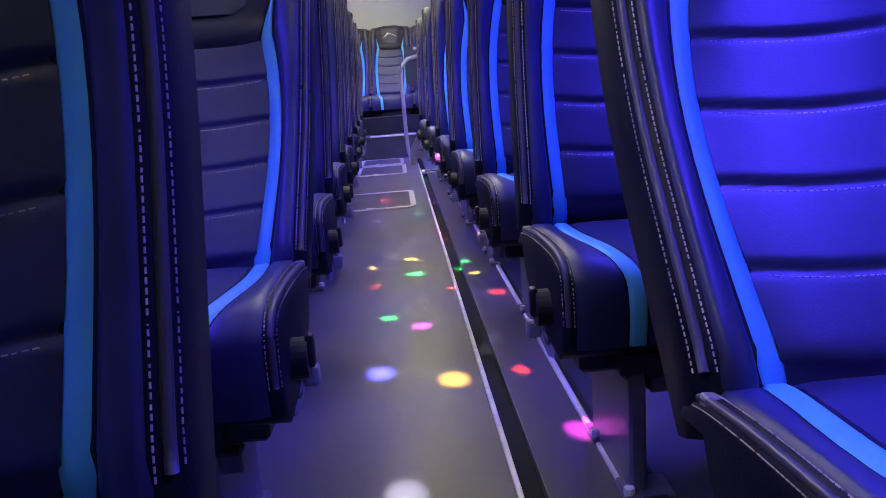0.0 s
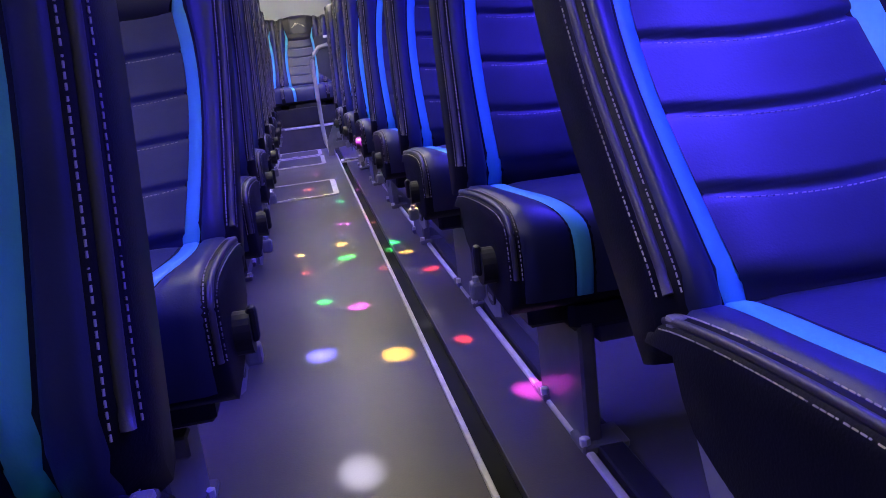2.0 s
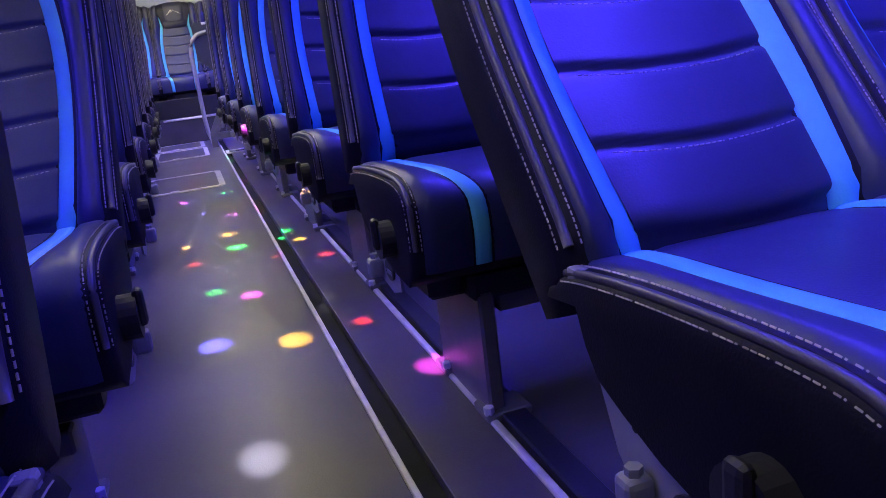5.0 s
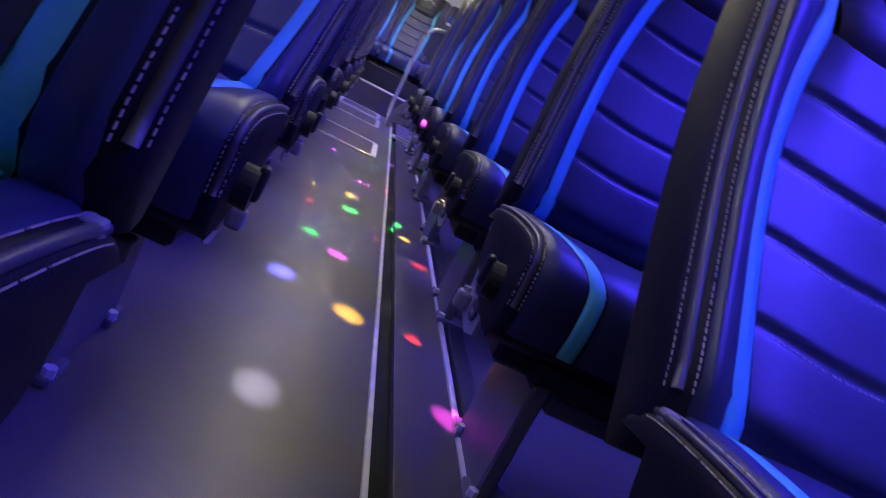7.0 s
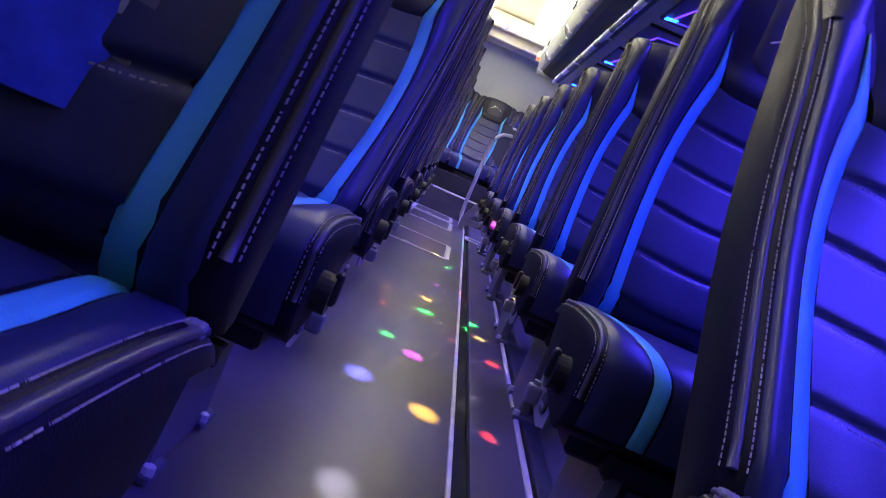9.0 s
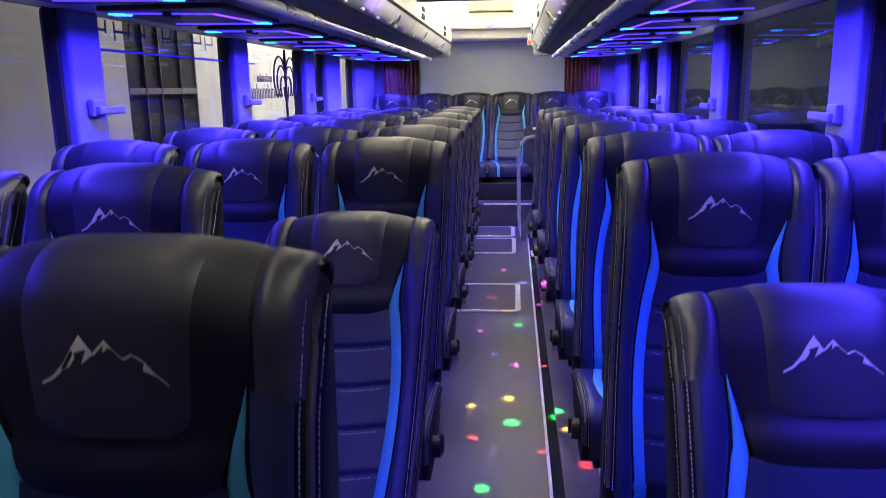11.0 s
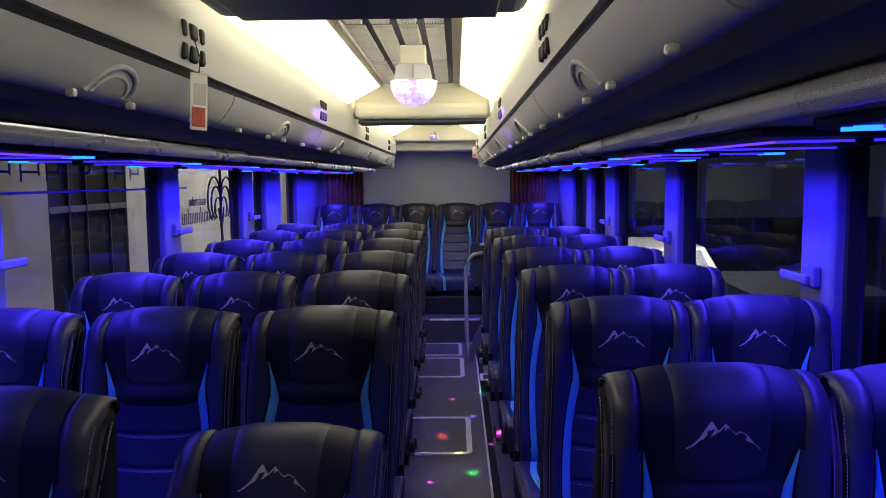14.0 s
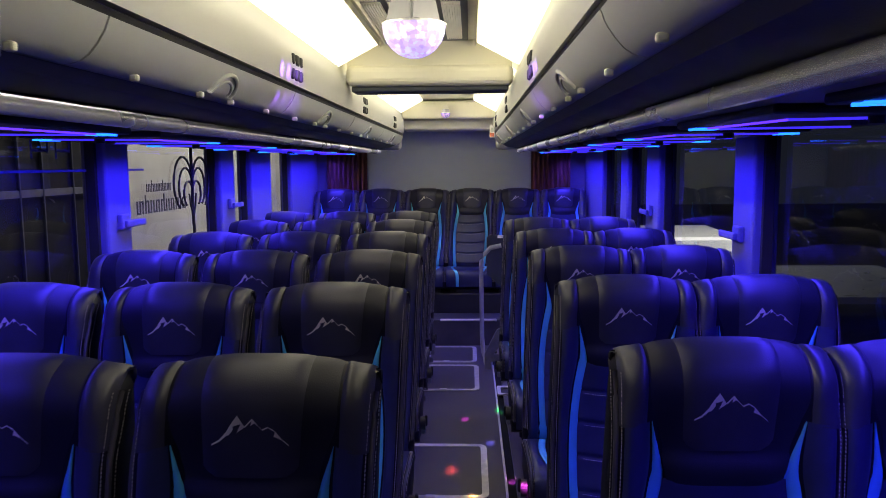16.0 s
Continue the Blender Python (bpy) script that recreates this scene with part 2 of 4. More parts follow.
def ring_plate(x0, x1, y0, y1, width, z0, z1, radius=0.05):
    """A frame with rounded corners, lying flat."""
    def loop(inset):
        r = max(radius - inset, 0.004)
        pts = []
        for cx, cy, a0 in ((x1 - inset - r, y1 - inset - r, 0), (x0 + inset + r, y1 - inset - r, 90), (x0 + inset + r, y0 + inset + r, 180), (x1 - inset - r, y0 + inset + r, 270)):
            for k in range(6):
                a = radians(a0 + 18 * k)
                pts.append((cx + r * math.cos(a), cy + r * math.sin(a)))
        return pts
    out, inn = loop(0), loop(width)
    n = len(out)
    verts = [(*p, z1) for p in out] + [(*p, z1) for p in inn] + [(*p, z0) for p in out] + [(*p, z0) for p in inn]
    faces = []
    for i in range(n):
        j = (i + 1) % n
        faces += [(i, j, n + j, n + i), (2 * n + i, 2 * n + j, j, i), (n + i, n + j, 3 * n + j, 3 * n + i)]
    return verts, faces


def dome(cx, cy, cz, r, rings=5, sides=14, flat=1.0):
    """The lower half of a ball."""
    verts, faces = [], []
    for i in range(rings):
        a = math.pi / 2 * i / rings
        verts += [(cx + r * math.cos(a) * math.cos(2 * math.pi * k / sides), cy + r * math.cos(a) * math.sin(2 * math.pi * k / sides), cz - flat * r * math.sin(a)) for k in range(sides)]
    verts.append((cx, cy, cz - flat * r))
    for i in range(rings - 1):
        for k in range(sides):
            j = (k + 1) % sides
            faces.append((i * sides + k, i * sides + j, (i + 1) * sides + j, (i + 1) * sides + k))
    for k in range(sides):
        faces.append(((rings - 1) * sides + k, (rings - 1) * sides + (k + 1) % sides, len(verts) - 1))
    faces.append(tuple(range(sides)))
    return verts, faces


def cylinder(p, axis, r, length, sides=14):
    d = {"x": Vector((1, 0, 0)), "y": Vector((0, 1, 0)), "z": Vector((0, 0, 1))}[axis]
    return tube([Vector(p), Vector(p) + d * length], r, sides)


def stitches(points, dash=0.0040, gap=0.0022, w=0.0008):
    """A row of short thread stitches along a line, in one mesh."""
    pts = [Vector(p) for p in points]
    verts, faces, at = [], [], 0.0
    for a, b in zip(pts[:-1], pts[1:]):
        d = b - a
        run = d.length
        if run == 0:
            continue
        d /= run
        side = d.cross(Vector((0, -1, 0)) if abs(d.y) < 0.8 else Vector((0, 0, 1))).normalized() * w
        up = d.cross(side).normalized() * w
        while at < run:
            p, q = a + d * at, a + d * min(at + dash, run)
            n = len(verts)
            verts += [p - side, p + up, p + side, p - up, q - side, q + up, q + side, q - up]
            faces += [(n, n + 1, n + 5, n + 4), (n + 1, n + 2, n + 6, n + 5), (n + 2, n + 3, n + 7, n + 6), (n + 3, n, n + 4, n + 7)]
            at += dash + gap
        at -= run
    return verts, faces


# ---- floor ----
floor = thing("floor", "dark grey vinyl bus floor with aluminium strips", "floor", "structure")
part("aisle_floor", box(-0.42, 0.078, Y_FRONT, 2.54, -0.05, 0.0), M["floor"], floor)
part("aisle_panel", box(0.118, 0.228, Y_FRONT, 1.36, -0.05, 0.0), M["floor"], floor)
part("rear_aisle_panel", box(0.118, 0.228, 1.50, 2.54, -0.05, 0.0), M["floor"], floor)
part("channel_bed", box(0.078, 0.118, Y_FRONT, 2.54, -0.05, -0.022), M["channel"], floor, "dark worn channel in the floor")
part("side_floor", box(X_LEFT, -0.42, Y_FRONT, 2.54, -0.05, -0.002), M["side_floor"], floor)
part("side_floor", box(0.238, X_RIGHT, Y_FRONT, 2.54, -0.05, -0.004), M["side_floor"], floor)
part("floor_strip", box(0.071, 0.081, Y_FRONT, 2.0, -0.01, 0.004, 0.0015, 1), M["alu"], floor, "pale aluminium edge strip")
part("floor_strip", box(0.1165, 0.1185, Y_FRONT, 1.36, -0.01, 0.0008), M["grey_metal"], floor, "pale aluminium edge strip")
part("floor_strip", box(0.226, 0.238, Y_FRONT, 2.0, -0.01, 0.006, 0.002, 1), M["alu"], floor, "pale aluminium edge strip")
part("seat_rail", box(0.244, 0.285, Y_FRONT, 1.9, -0.01, 0.012, 0.003, 1), M["plastic"], floor, "black seat rail cover")

for y0, y1 in ((0.02, 0.60), (1.44, 2.00), (2.07, 2.50)):
    hatch = thing("floor_hatch", "floor hatch with a pale metal frame set into grey vinyl", "hatch", group="floor hatches")
    part("frame", ring_plate(-0.37, 0.004 - 0.015 * y0, y0, y1, 0.028, 0.0, 0.005), M["alu"], hatch)
    part("lid", box(-0.338, -0.028 - 0.015 * y0, y0 + 0.032, y1 - 0.032, 0.0, 0.003), M["floor"], hatch)
    part("catch", box(-0.25, -0.21, y0 + 0.004, y0 + 0.024, 0.005, 0.009, 0.001, 1), M["steel"], hatch)
well = thing("floor_box", "open dark recess with a pale metal rim beside the aisle", "hatch")
part("rim", ring_plate(0.085, 0.235, 1.36, 1.52, 0.02, 0.0, 0.008, 0.01), M["alu"], well)
part("recess", box(0.106, 0.214, 1.382, 1.50, -0.048, -0.004), M["rubber"], well)

step = thing("rear_step", "dark rear step with a pale metal nosing", "step", "structure")
part("riser", box(X_LEFT, X_RIGHT, 2.545, Y_REAR, -0.05, 0.186), M["side_floor"], step)
part("nosing", box(-0.29, 0.12, 2.535, 2.565, 0.180, 0.194, 0.003, 1), M["alu"], step)

# ---- body shell ----
body = thing("wall_left", "lined bus side wall with large tinted windows", "wall", "structure")


def side_wall(x_in, sign, name, bays, wall=None):
    w = wall or thing(name, "lined bus side wall with large tinted windows", "wall", "structure")
    xa, xb = sorted((x_in, x_in + sign * 0.06))
    part("lower_panel", box(xa, xb, Y_FRONT, Y_REAR, -0.05, 0.66), M["wall"], w)
    part("upper_panel", box(xa, xb, Y_FRONT, Y_REAR, 1.41, 1.95), M["wall"], w)
    part("sill", box(min(x_in, x_in - sign * 0.025), max(x_in, x_in - sign * 0.025), Y_FRONT, Y_REAR, 0.64, 0.665, 0.006, 2), M["wall"], w)
    for y0, y1 in bays:
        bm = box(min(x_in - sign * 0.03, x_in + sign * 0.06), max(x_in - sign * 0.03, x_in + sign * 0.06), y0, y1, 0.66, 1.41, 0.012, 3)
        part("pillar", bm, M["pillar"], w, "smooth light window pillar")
    return w


L_BAYS = ((-4.3, -4.12), (-2.96, -2.79), (-1.55, -1.37), (-0.17, 0.02), (1.07, 1.30), (1.62, 2.06), (2.62, 3.56))
R_BAYS = ((-4.3, -4.12), (-2.96, -2.79), (-1.57, -1.39), (-0.21, -0.01), (1.08, 1.36), (1.86, 2.06), (2.72, 3.56))
side_wall(X_LEFT, -1, "wall_left", L_BAYS, body)
side_wall(X_RIGHT, 1, "wall_right", R_BAYS)


def windows(x, sign, bays):
    for (a0, a1), (b0, b1) in zip(bays[:-1], bays[1:]):
        win = thing("window", "large tinted bus window in a black rubber frame", "window", "structure")
        xa, xb = sorted((x + sign * 0.035, x + sign * 0.041))
        pane = part("pane", ([(xa, a1, 0.66), (xa, b0, 0.66), (xa, b0, 1.41), (xa, a1, 1.41)], [(0, 1, 2, 3) if sign < 0 else (3, 2, 1, 0)]), M["glass"], win)
        pane.visible_shadow = False
        for y0, y1 in ((a1, a1 + 0.018), (b0 - 0.018, b0)):
            part("rubber_edge", box(min(x, x + sign * 0.034), max(x, x + sign * 0.034), y0, y1, 0.665, 1.41), M["rubber"], win)


windows(X_LEFT, -1, L_BAYS)
windows(X_RIGHT, 1, R_BAYS)


def hammer_holder(x, y, z, sign):
    h = thing("window_latch", "pale plastic window latch fixed on a pillar", "latch", group="window latches")
    a, b = sorted((x, x - sign * 0.022))
    part("plate", box(a, b, y - 0.035, y + 0.035, z - 0.028, z + 0.028, 0.006, 2), M["pillar"], h)
    a, b = sorted((x - sign * 0.02, x - sign * 0.036))
    part("handle", box(a, b, y - 0.02, y + 0.14, z - 0.022, z + 0.004, 0.005, 2), M["pillar"], h)


for y in (-2.87, -1.46, -0.07, 1.19):
    hammer_holder(X_LEFT + 0.03, y, 1.11, -1)
for y in (-2.87, -1.48, -0.11, 1.22):
    hammer_holder(X_RIGHT - 0.03, y, 1.06, 1)

rear_wall = thing("wall_rear", "plain grey panel closing the rear of the bus", "wall", "structure")
part("panel", box(-0.93, 0.44, 3.50, 3.535, 0.9, 1.60, 0.008, 2), M["rear"], rear_wall)
part("backing", box(X_LEFT - 0.06, X_RIGHT + 0.06, 3.56, 3.62, -0.05, 1.95), M["wall"], rear_wall)
front_wall = thing("wall_front", "dark front bulkhead of the bus", "wall", "structure")
part("panel", box(X_LEFT - 0.06, X_RIGHT + 0.06, Y_FRONT - 0.06, Y_FRONT, -0.05, 1.95), M["ceiling_dark"], front_wall)


def curtain(x0, x1):
    c = thing("curtain", "brown pleated curtain gathered beside the rear panel", "curtain", group="rear curtains")
    n = 48
    prof = []
    for k in range(n + 1):
        x = x0 + (x1 - x0) * k / n
        prof.append((x, 3.475 + 0.018 * math.sin(k * 1.15) + 0.006 * math.sin(k * 2.9 + 1)))
    verts, faces = [], []
    for z in (0.95, 1.2, 1.44):
        verts += [(x, y, z) for x, y in prof] + [(x, y + 0.004, z) for x, y in prof]
    m = 2 * (n + 1)
    for r in range(2):
        for k in range(n):
            a = r * m + k
            faces.append((a, a + 1, a + m + 1, a + m))
            b = a + n + 1
            faces.append((b + 1, b, b + m, b + m + 1))
    part("cloth", (verts, faces), M["curtain"], c, smooth=True)
    part("rail", cylinder((x0, 3.48, 1.445), "x", 0.008, x1 - x0), M["plastic"], c)


curtain(-1.27, -0.93)
curtain(0.44, 0.76)

# ---- ceiling ----
ceiling = thing("ceiling", "cream bus ceiling with bright coves", "ceiling", "structure")
part("panel", box(X_LEFT - 0.06, X_RIGHT + 0.06, Y_FRONT, Y_REAR, 1.81, 1.87), M["ceiling"], ceiling)
for y0, y1 in ((-1.93, 0.26), (0.46, 3.0)):
    for sx in (-1, 1):
        a, b = XC + sx * 0.195, XC + sx * 0.362
        part("cove_diffuser", prism([(a, 1.800), (a, 1.794), (b, 1.706), (b, 1.712)] if sx > 0 else [(a, 1.794), (a, 1.800), (b, 1.712), (b, 1.706)], y0, y1), M["white_glow"], ceiling, "glowing warm white light diffuser")
for sx in (-1, 1):
    a, b = sorted((XC + sx * 0.318, XC + sx * 0.352))
    part("front_cove_strip", box(a, b, -4.6, -1.95, 1.70, 1.706), M["white_glow"], ceiling, "narrow glowing cove strip")
part("cross_beam", box(XC - 0.345, XC + 0.345, 0.31, 0.46, 1.634, 1.72, 0.03, 4), M["ceiling"], ceiling)
part("cross_beam_top", box(XC - 0.34, XC + 0.34, 0.33, 0.45, 1.70, 1.81), M["ceiling"], ceiling)
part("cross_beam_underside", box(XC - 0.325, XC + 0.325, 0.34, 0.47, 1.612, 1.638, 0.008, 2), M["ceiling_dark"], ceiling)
part("rear_fascia", box(XC - 0.37, XC + 0.37, 3.05, 3.16, 1.66, 1.80, 0.02, 3), M["ceiling"], ceiling)
part("rear_fascia", box(XC - 0.37, XC + 0.37, 3.17, 3.50, 1.58, 1.68, 0.02, 3), M["ceiling"], ceiling)
front_panel = thing("ceiling_panel", "dark padded drop panel under the front ceiling", "ceiling panel")
part("panel", box(XC - 0.312, XC + 0.312, -4.6, -1.95, 1.655, 1.72, 0.03, 4), M["ceiling_dark"], front_panel)
part("lid", box(XC - 0.25, XC + 0.25, -3.2, -1.99, 1.643, 1.653, 0.004, 2), M["ceiling_dark"], front_panel)
for x in (-0.07, 0.07):
    part("catch", box(XC + x - 0.012, XC + x + 0.012, -1.985, -1.96, 1.648, 1.66, 0.002, 1), M["steel"], front_panel)

grille = thing("ceiling_vent", "cream air vent with ribbed panels and dark slots", "vent")
part("frame", ring_plate(XC - 0.19, XC + 0.19, -1.93, 0.22, 0.03, 1.775, 1.80, 0.015), M["ceiling"], grille)
part("backing", box(XC - 0.16, XC + 0.16, -1.90, 0.19, 1.792, 1.798), M["ceiling_dark"], grille)
for gy in (-1.88, -1.2, -0.52):
    for gx in range(4):
        x0 = XC - 0.155 + gx * 0.079
        part("rib_panel", box(x0 - 0.002, x0 + 0.056, gy - 0.004, gy + 0.624, 1.7885, 1.7918), M["grille"], grille)
        for k in range(7):
            part("slat", box(x0 + k * 0.008, x0 + k * 0.008 + 0.0055, gy, gy + 0.62, 1.782, 1.7884), M["grille"], grille)

def smooth_line(points, at):
    """A smooth curve through points in rising order, its value at a place."""
    for i in range(len(points) - 1):
        if at <= points[i + 1][0] or i == len(points) - 2:
            p0, p1, p2, p3 = points[max(i - 1, 0)], points[i], points[i + 1], points[min(i + 2, len(points) - 1)]
            h = p2[0] - p1[0]
            k = max(0.0, min(1.0, (at - p1[0]) / h))
            m1, m2 = (p2[1] - p0[1]) / (p2[0] - p0[0]) * h, (p3[1] - p1[1]) / (p3[0] - p1[0]) * h
            return (2 * k ** 3 - 3 * k * k + 1) * p1[1] + (k ** 3 - 2 * k * k + k) * m1 + (3 * k * k - 2 * k ** 3) * p2[1] + (k ** 3 - k * k) * m2


# ---- luggage racks ----


def soften(ob, angle=40):
    """Smooth shading with crisp edges above an angle."""
    ob.data.polygons.foreach_set("use_smooth", [True] * len(ob.data.polygons))
    ob.data.set_sharp_from_angle(angle=radians(angle))
    return ob


def rack(sign, name):
    """Outline from the ceiling edge down to the window head; sign -1 is the side with three seats."""
    r = thing(name, "long beige luggage rack with lidded bins and a steel rail", "luggage rack", group="luggage racks")

    def px(d):
        return XC + sign * d
    shell = [(px(0.365), 1.81), (px(0.368), 1.70), (px(0.345), 1.655), (px(0.340), 1.60), (px(0.347), 1.548), (px(0.37), 1.543),
             (px(0.455), 1.543), (px(0.475), 1.465), (px(0.62), 1.42), (px(0.64), 1.405), (px(1.165), 1.405), (px(1.165), 1.81)]
    y0, y1 = Y_FRONT + 0.3, 3.02
    soften(part("shell", prism(shell, y0, y1, 12), M["rack"], r))
    face = ((1.462, 0.408), (1.466, 0.394), (1.475, 0.381), (1.490, 0.368), (1.508, 0.356), (1.528, 0.348))

    def lid_d(z):
        return smooth_line(face, z)
    lid = [(px(d), z) for z, d in face[::-1]] + [(px(0.414), 1.4605), (px(0.452), 1.4615), (px(0.452), 1.528)]
    edges = [-4.9, -4.02, -2.87, -1.72, -0.57, 0.58, 1.73, 3.02]
    for a, b in zip(edges[:-1], edges[1:]):
        d = soften(part("bin_lid", prism(lid, a + 0.003, b - 0.003, 2), M["rack"], r))
        mid = (a + b) / 2
        grip = part("handle", tube([(px(lid_d(1.470 + 0.040 * math.sin(math.pi * k / 14)) - 0.001), mid - 0.072 * math.cos(math.pi * k / 14), 1.470 + 0.040 * math.sin(math.pi * k / 14)) for k in range(15)], 0.0055, 8), M["rack"], d, "arched finger grip", True)
        part("inner_arch", tube([(px(lid_d(1.470 + 0.026 * math.sin(math.pi * k / 14)) - 0.0005), mid - 0.052 * math.cos(math.pi * k / 14), 1.470 + 0.026 * math.sin(math.pi * k / 14)) for k in range(15)], 0.0035, 6), M["rack"], grip, "inner edge of the grip", True)
        for yy in (a + 0.17, mid - 0.10, mid + 0.10, b - 0.17):
            part("buffer", box(min(px(0.384), px(0.400)), max(px(0.384), px(0.400)), yy - 0.006, yy + 0.006, 1.454, 1.467, 0.004, 2), M["ceiling"], d)
    for k in range(5):
        for dy, wd in ((-0.042, 0.019), (0, 0.034), (0.056, 0.019)):
            for dz in (0, 1):
                yv = -3.47 + 1.44 * k + dy
                part("vent_slot", box(min(px(0.335), px(0.36)), max(px(0.335), px(0.36)), yv, yv + wd, 1.560 + 0.042 * dz, 1.592 + 0.042 * dz, 0.006, 2), M["rubber"], r, "small dark vent slot")
    # lower curve of the rack, its shade put in as a near-black band
    part("dark_trim", prism([(px(0.46), 1.462), (px(0.416), 1.4595), (px(0.446), 1.445), (px(0.585), 1.419), (px(0.60), 1.44)], y0, y1, 2), M["rack_shade"], r)
    # solid black strip in the slot above the lids, standing for its shade
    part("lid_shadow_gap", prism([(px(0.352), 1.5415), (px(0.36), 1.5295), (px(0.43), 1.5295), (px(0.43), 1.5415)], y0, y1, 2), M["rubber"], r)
    part("rail", tube([(px(0.54), y0, 1.411), (px(0.54), y1 + 0.02, 1.411)], 0.018, 16), M["rail_metal"], r, "brushed steel tube rail", True)
    for k in range(8):
        part("bracket", box(min(px(0.56), px(0.60)), max(px(0.56), px(0.60)), edges[min(k, 7)] - 0.03, edges[min(k, 7)] + 0.03, 1.418, 1.436, 0.004, 1), M["rack"], r)
    part("nose", box(min(px(0.36), px(1.16)), max(px(0.36), px(1.16)), y1, y1 + 0.05, 1.42, 1.80, 0.035, 4), M["rack"], r)
    return r


rack(-1, "luggage_rack")
rack(1, "luggage_rack")


def service_unit(sign, y):
    """Reading panel with blue outlines under the rack."""
    u = thing("reading_panel", "dark reading panel with glowing blue outlines under the rack", "light", group="reading panels")

    def px(d):
        return XC + sign * d
    a, b = sorted((px(0.64), px(1.02)))
    part("housing", box(a, b, y - 0.50, y + 0.06, 1.389, 1.406, 0.006, 2), M["plastic"], u)
    z = 1.387
    part("strip", tube([(px(0.97), y - 0.07, z), (px(0.68), y, z)], 0.0028, 6), M["bar_glow"], u, "glowing blue light bar")
    part("strip", tube([(px(0.68), y - 0.004, z), (px(0.72), y - 0.36, z)], 0.0024, 6), M["violet_glow"], u, "glowing violet light line")
    part("strip", tube([(px(0.72), y - 0.36, z), (px(0.96), y - 0.44, z)], 0.0028, 6), M["bar_glow"], u, "glowing blue light bar")
    for k in range(2):
        for yy, xx in ((y - 0.03 * k, 0.655), (y - 0.40 - 0.03 * k, 0.965)):
            part("dash", tube([(px(xx), yy + 0.012, z), (px(xx + 0.02), yy, z), (px(xx + 0.05), yy - 0.008, z)], 0.0034, 6), M["blue_glow"], u, "short bright blue light dash")
        part("knob", cylinder((px(0.84), y - 0.36 - 0.06 * k, 1.377), "z", 0.014, 0.012), M["plastic"], u)


for k in range(-1, 9):
    service_unit(-1, -3.24 + 0.72 * k)
    service_unit(1, -3.26 + 0.72 * k)


def paper_tag(x, y, z, h, turn, w=0.042):
    t = thing("paper_tag", "paper tag with a reddish print hanging from the rack", "tag")
    t.matrix_basis = pose(x, y, z, 0, 3, turn)
    part("card", box(-w / 2, w / 2, -0.0006, 0.0006, 0, h, 0.0004, 1), M["paper"], t)
    part("print", box(-w * 0.40, w * 0.36, -0.0016, -0.0009, 0.006, h * 0.40), M["tag_red"], t)
    part("photo", box(-w * 0.30, w * 0.42, -0.0014, -0.0009, h * 0.44, h * 0.82), M["rack"], t)
    part("string", tube([(0, 0, h), (0.002, 0.0, h + 0.03), (-0.004, 0.012, h + 0.065)], 0.001, 5), M["plastic"], t)


# ---- seats ----
LEAN = 0.33


def lean_y(z):
    """The line of the backrest: leaning in its lower part, upright towards the head."""
    if z < 0.56:
        return LEAN * (z - 0.37)
    k = min(z, 0.80) - 0.56
    return LEAN * (0.19 + k - k * k / 0.48)


Z_ROLL, ROLL = 0.940, 0.072   # where the top of the backrest starts to roll over, and how high the roll is


def half_width(z):
    if z < 0.90:
        return 0.182
    k = min(1.0, (z - 0.90) / 0.135)
    return 0.182 - 0.012 * (1 - math.sqrt(max(0.0, 1 - k ** 4)))


def arch(x, z):
    """The top edge sinks towards the corners."""
    return z - 0.020 * (abs(x) / 0.182) ** 3.2 * max(0.0, min(1.0, (z - 0.84) / 0.16))


def face_y(x, z):
    """Front of the backrest, before its details: bolsters stand forward, the outer edge is turned back."""
    a = abs(x) / 0.182
    k = max(0.0, min(1.0, (a - 0.56) / 0.30))
    y = lean_y(z)
    y -= 0.030 * k * k * (3 - 2 * k) * (1 if z < 0.78 else max(0.30, 1 - (z - 0.78) * 4.5))
    y += 0.026 * (max(0.0, a - 0.90) / 0.10) ** 2
    if z > 0.88:
        y += 0.024 * max(0.0, (a - 0.72) / 0.28) ** 2 * min(1.0, (z - 0.88) / 0.07)
    if z > Z_ROLL:
        k = min(1.0, (z - Z_ROLL) / ROLL)
        y += 0.078 * (1 - math.sqrt(max(0.0, 1 - k * k)))
    if z < 0.42:
        y += 0.05 * ((0.42 - z) / 0.08) ** 2
    return y


def rolled(a, n):
    """Heights from a up over the roll, closer together towards the top."""
    return [z for z in levels(a, Z_ROLL, n)] + [Z_ROLL + ROLL * math.sin(math.pi / 2 * k / 8) for k in range(1, 9)]


def patch(x_left, x_right, zs, lift, nx=8, ripple=None):
    """A cushion laid on the face of the backrest, between two edges, with its rim sunk into it."""
    verts, faces = [], []
    for z in zs:
        a, b = x_left(z), x_right(z)
        for k in range(nx + 1):
            u = k / nx
            x = a + (b - a) * u
            edge = 1 - abs(2 * u - 1) ** 6
            up = lift * edge - 0.002 * (1 - edge) + (ripple(x, z) if ripple else 0)
            verts.append((x, face_y(x, z) - up, arch(x, z) + (up * 0.8 if z > Z_ROLL + 0.02 else 0)))
    n = nx + 1
    for i in range(len(zs) - 1):
        for k in range(nx):
            faces.append((i * n + k, i * n + k + 1, (i + 1) * n + k + 1, (i + 1) * n + k))
    return verts, faces


def levels(a, b, n):
    return [a + (b - a) * k / n for k in range(n + 1)]


STRIPE = ((0.33, 0.107), (0.45, 0.117), (0.56, 0.123), (0.66, 0.122), (0.74, 0.115), (0.81, 0.106), (0.90, 0.120))
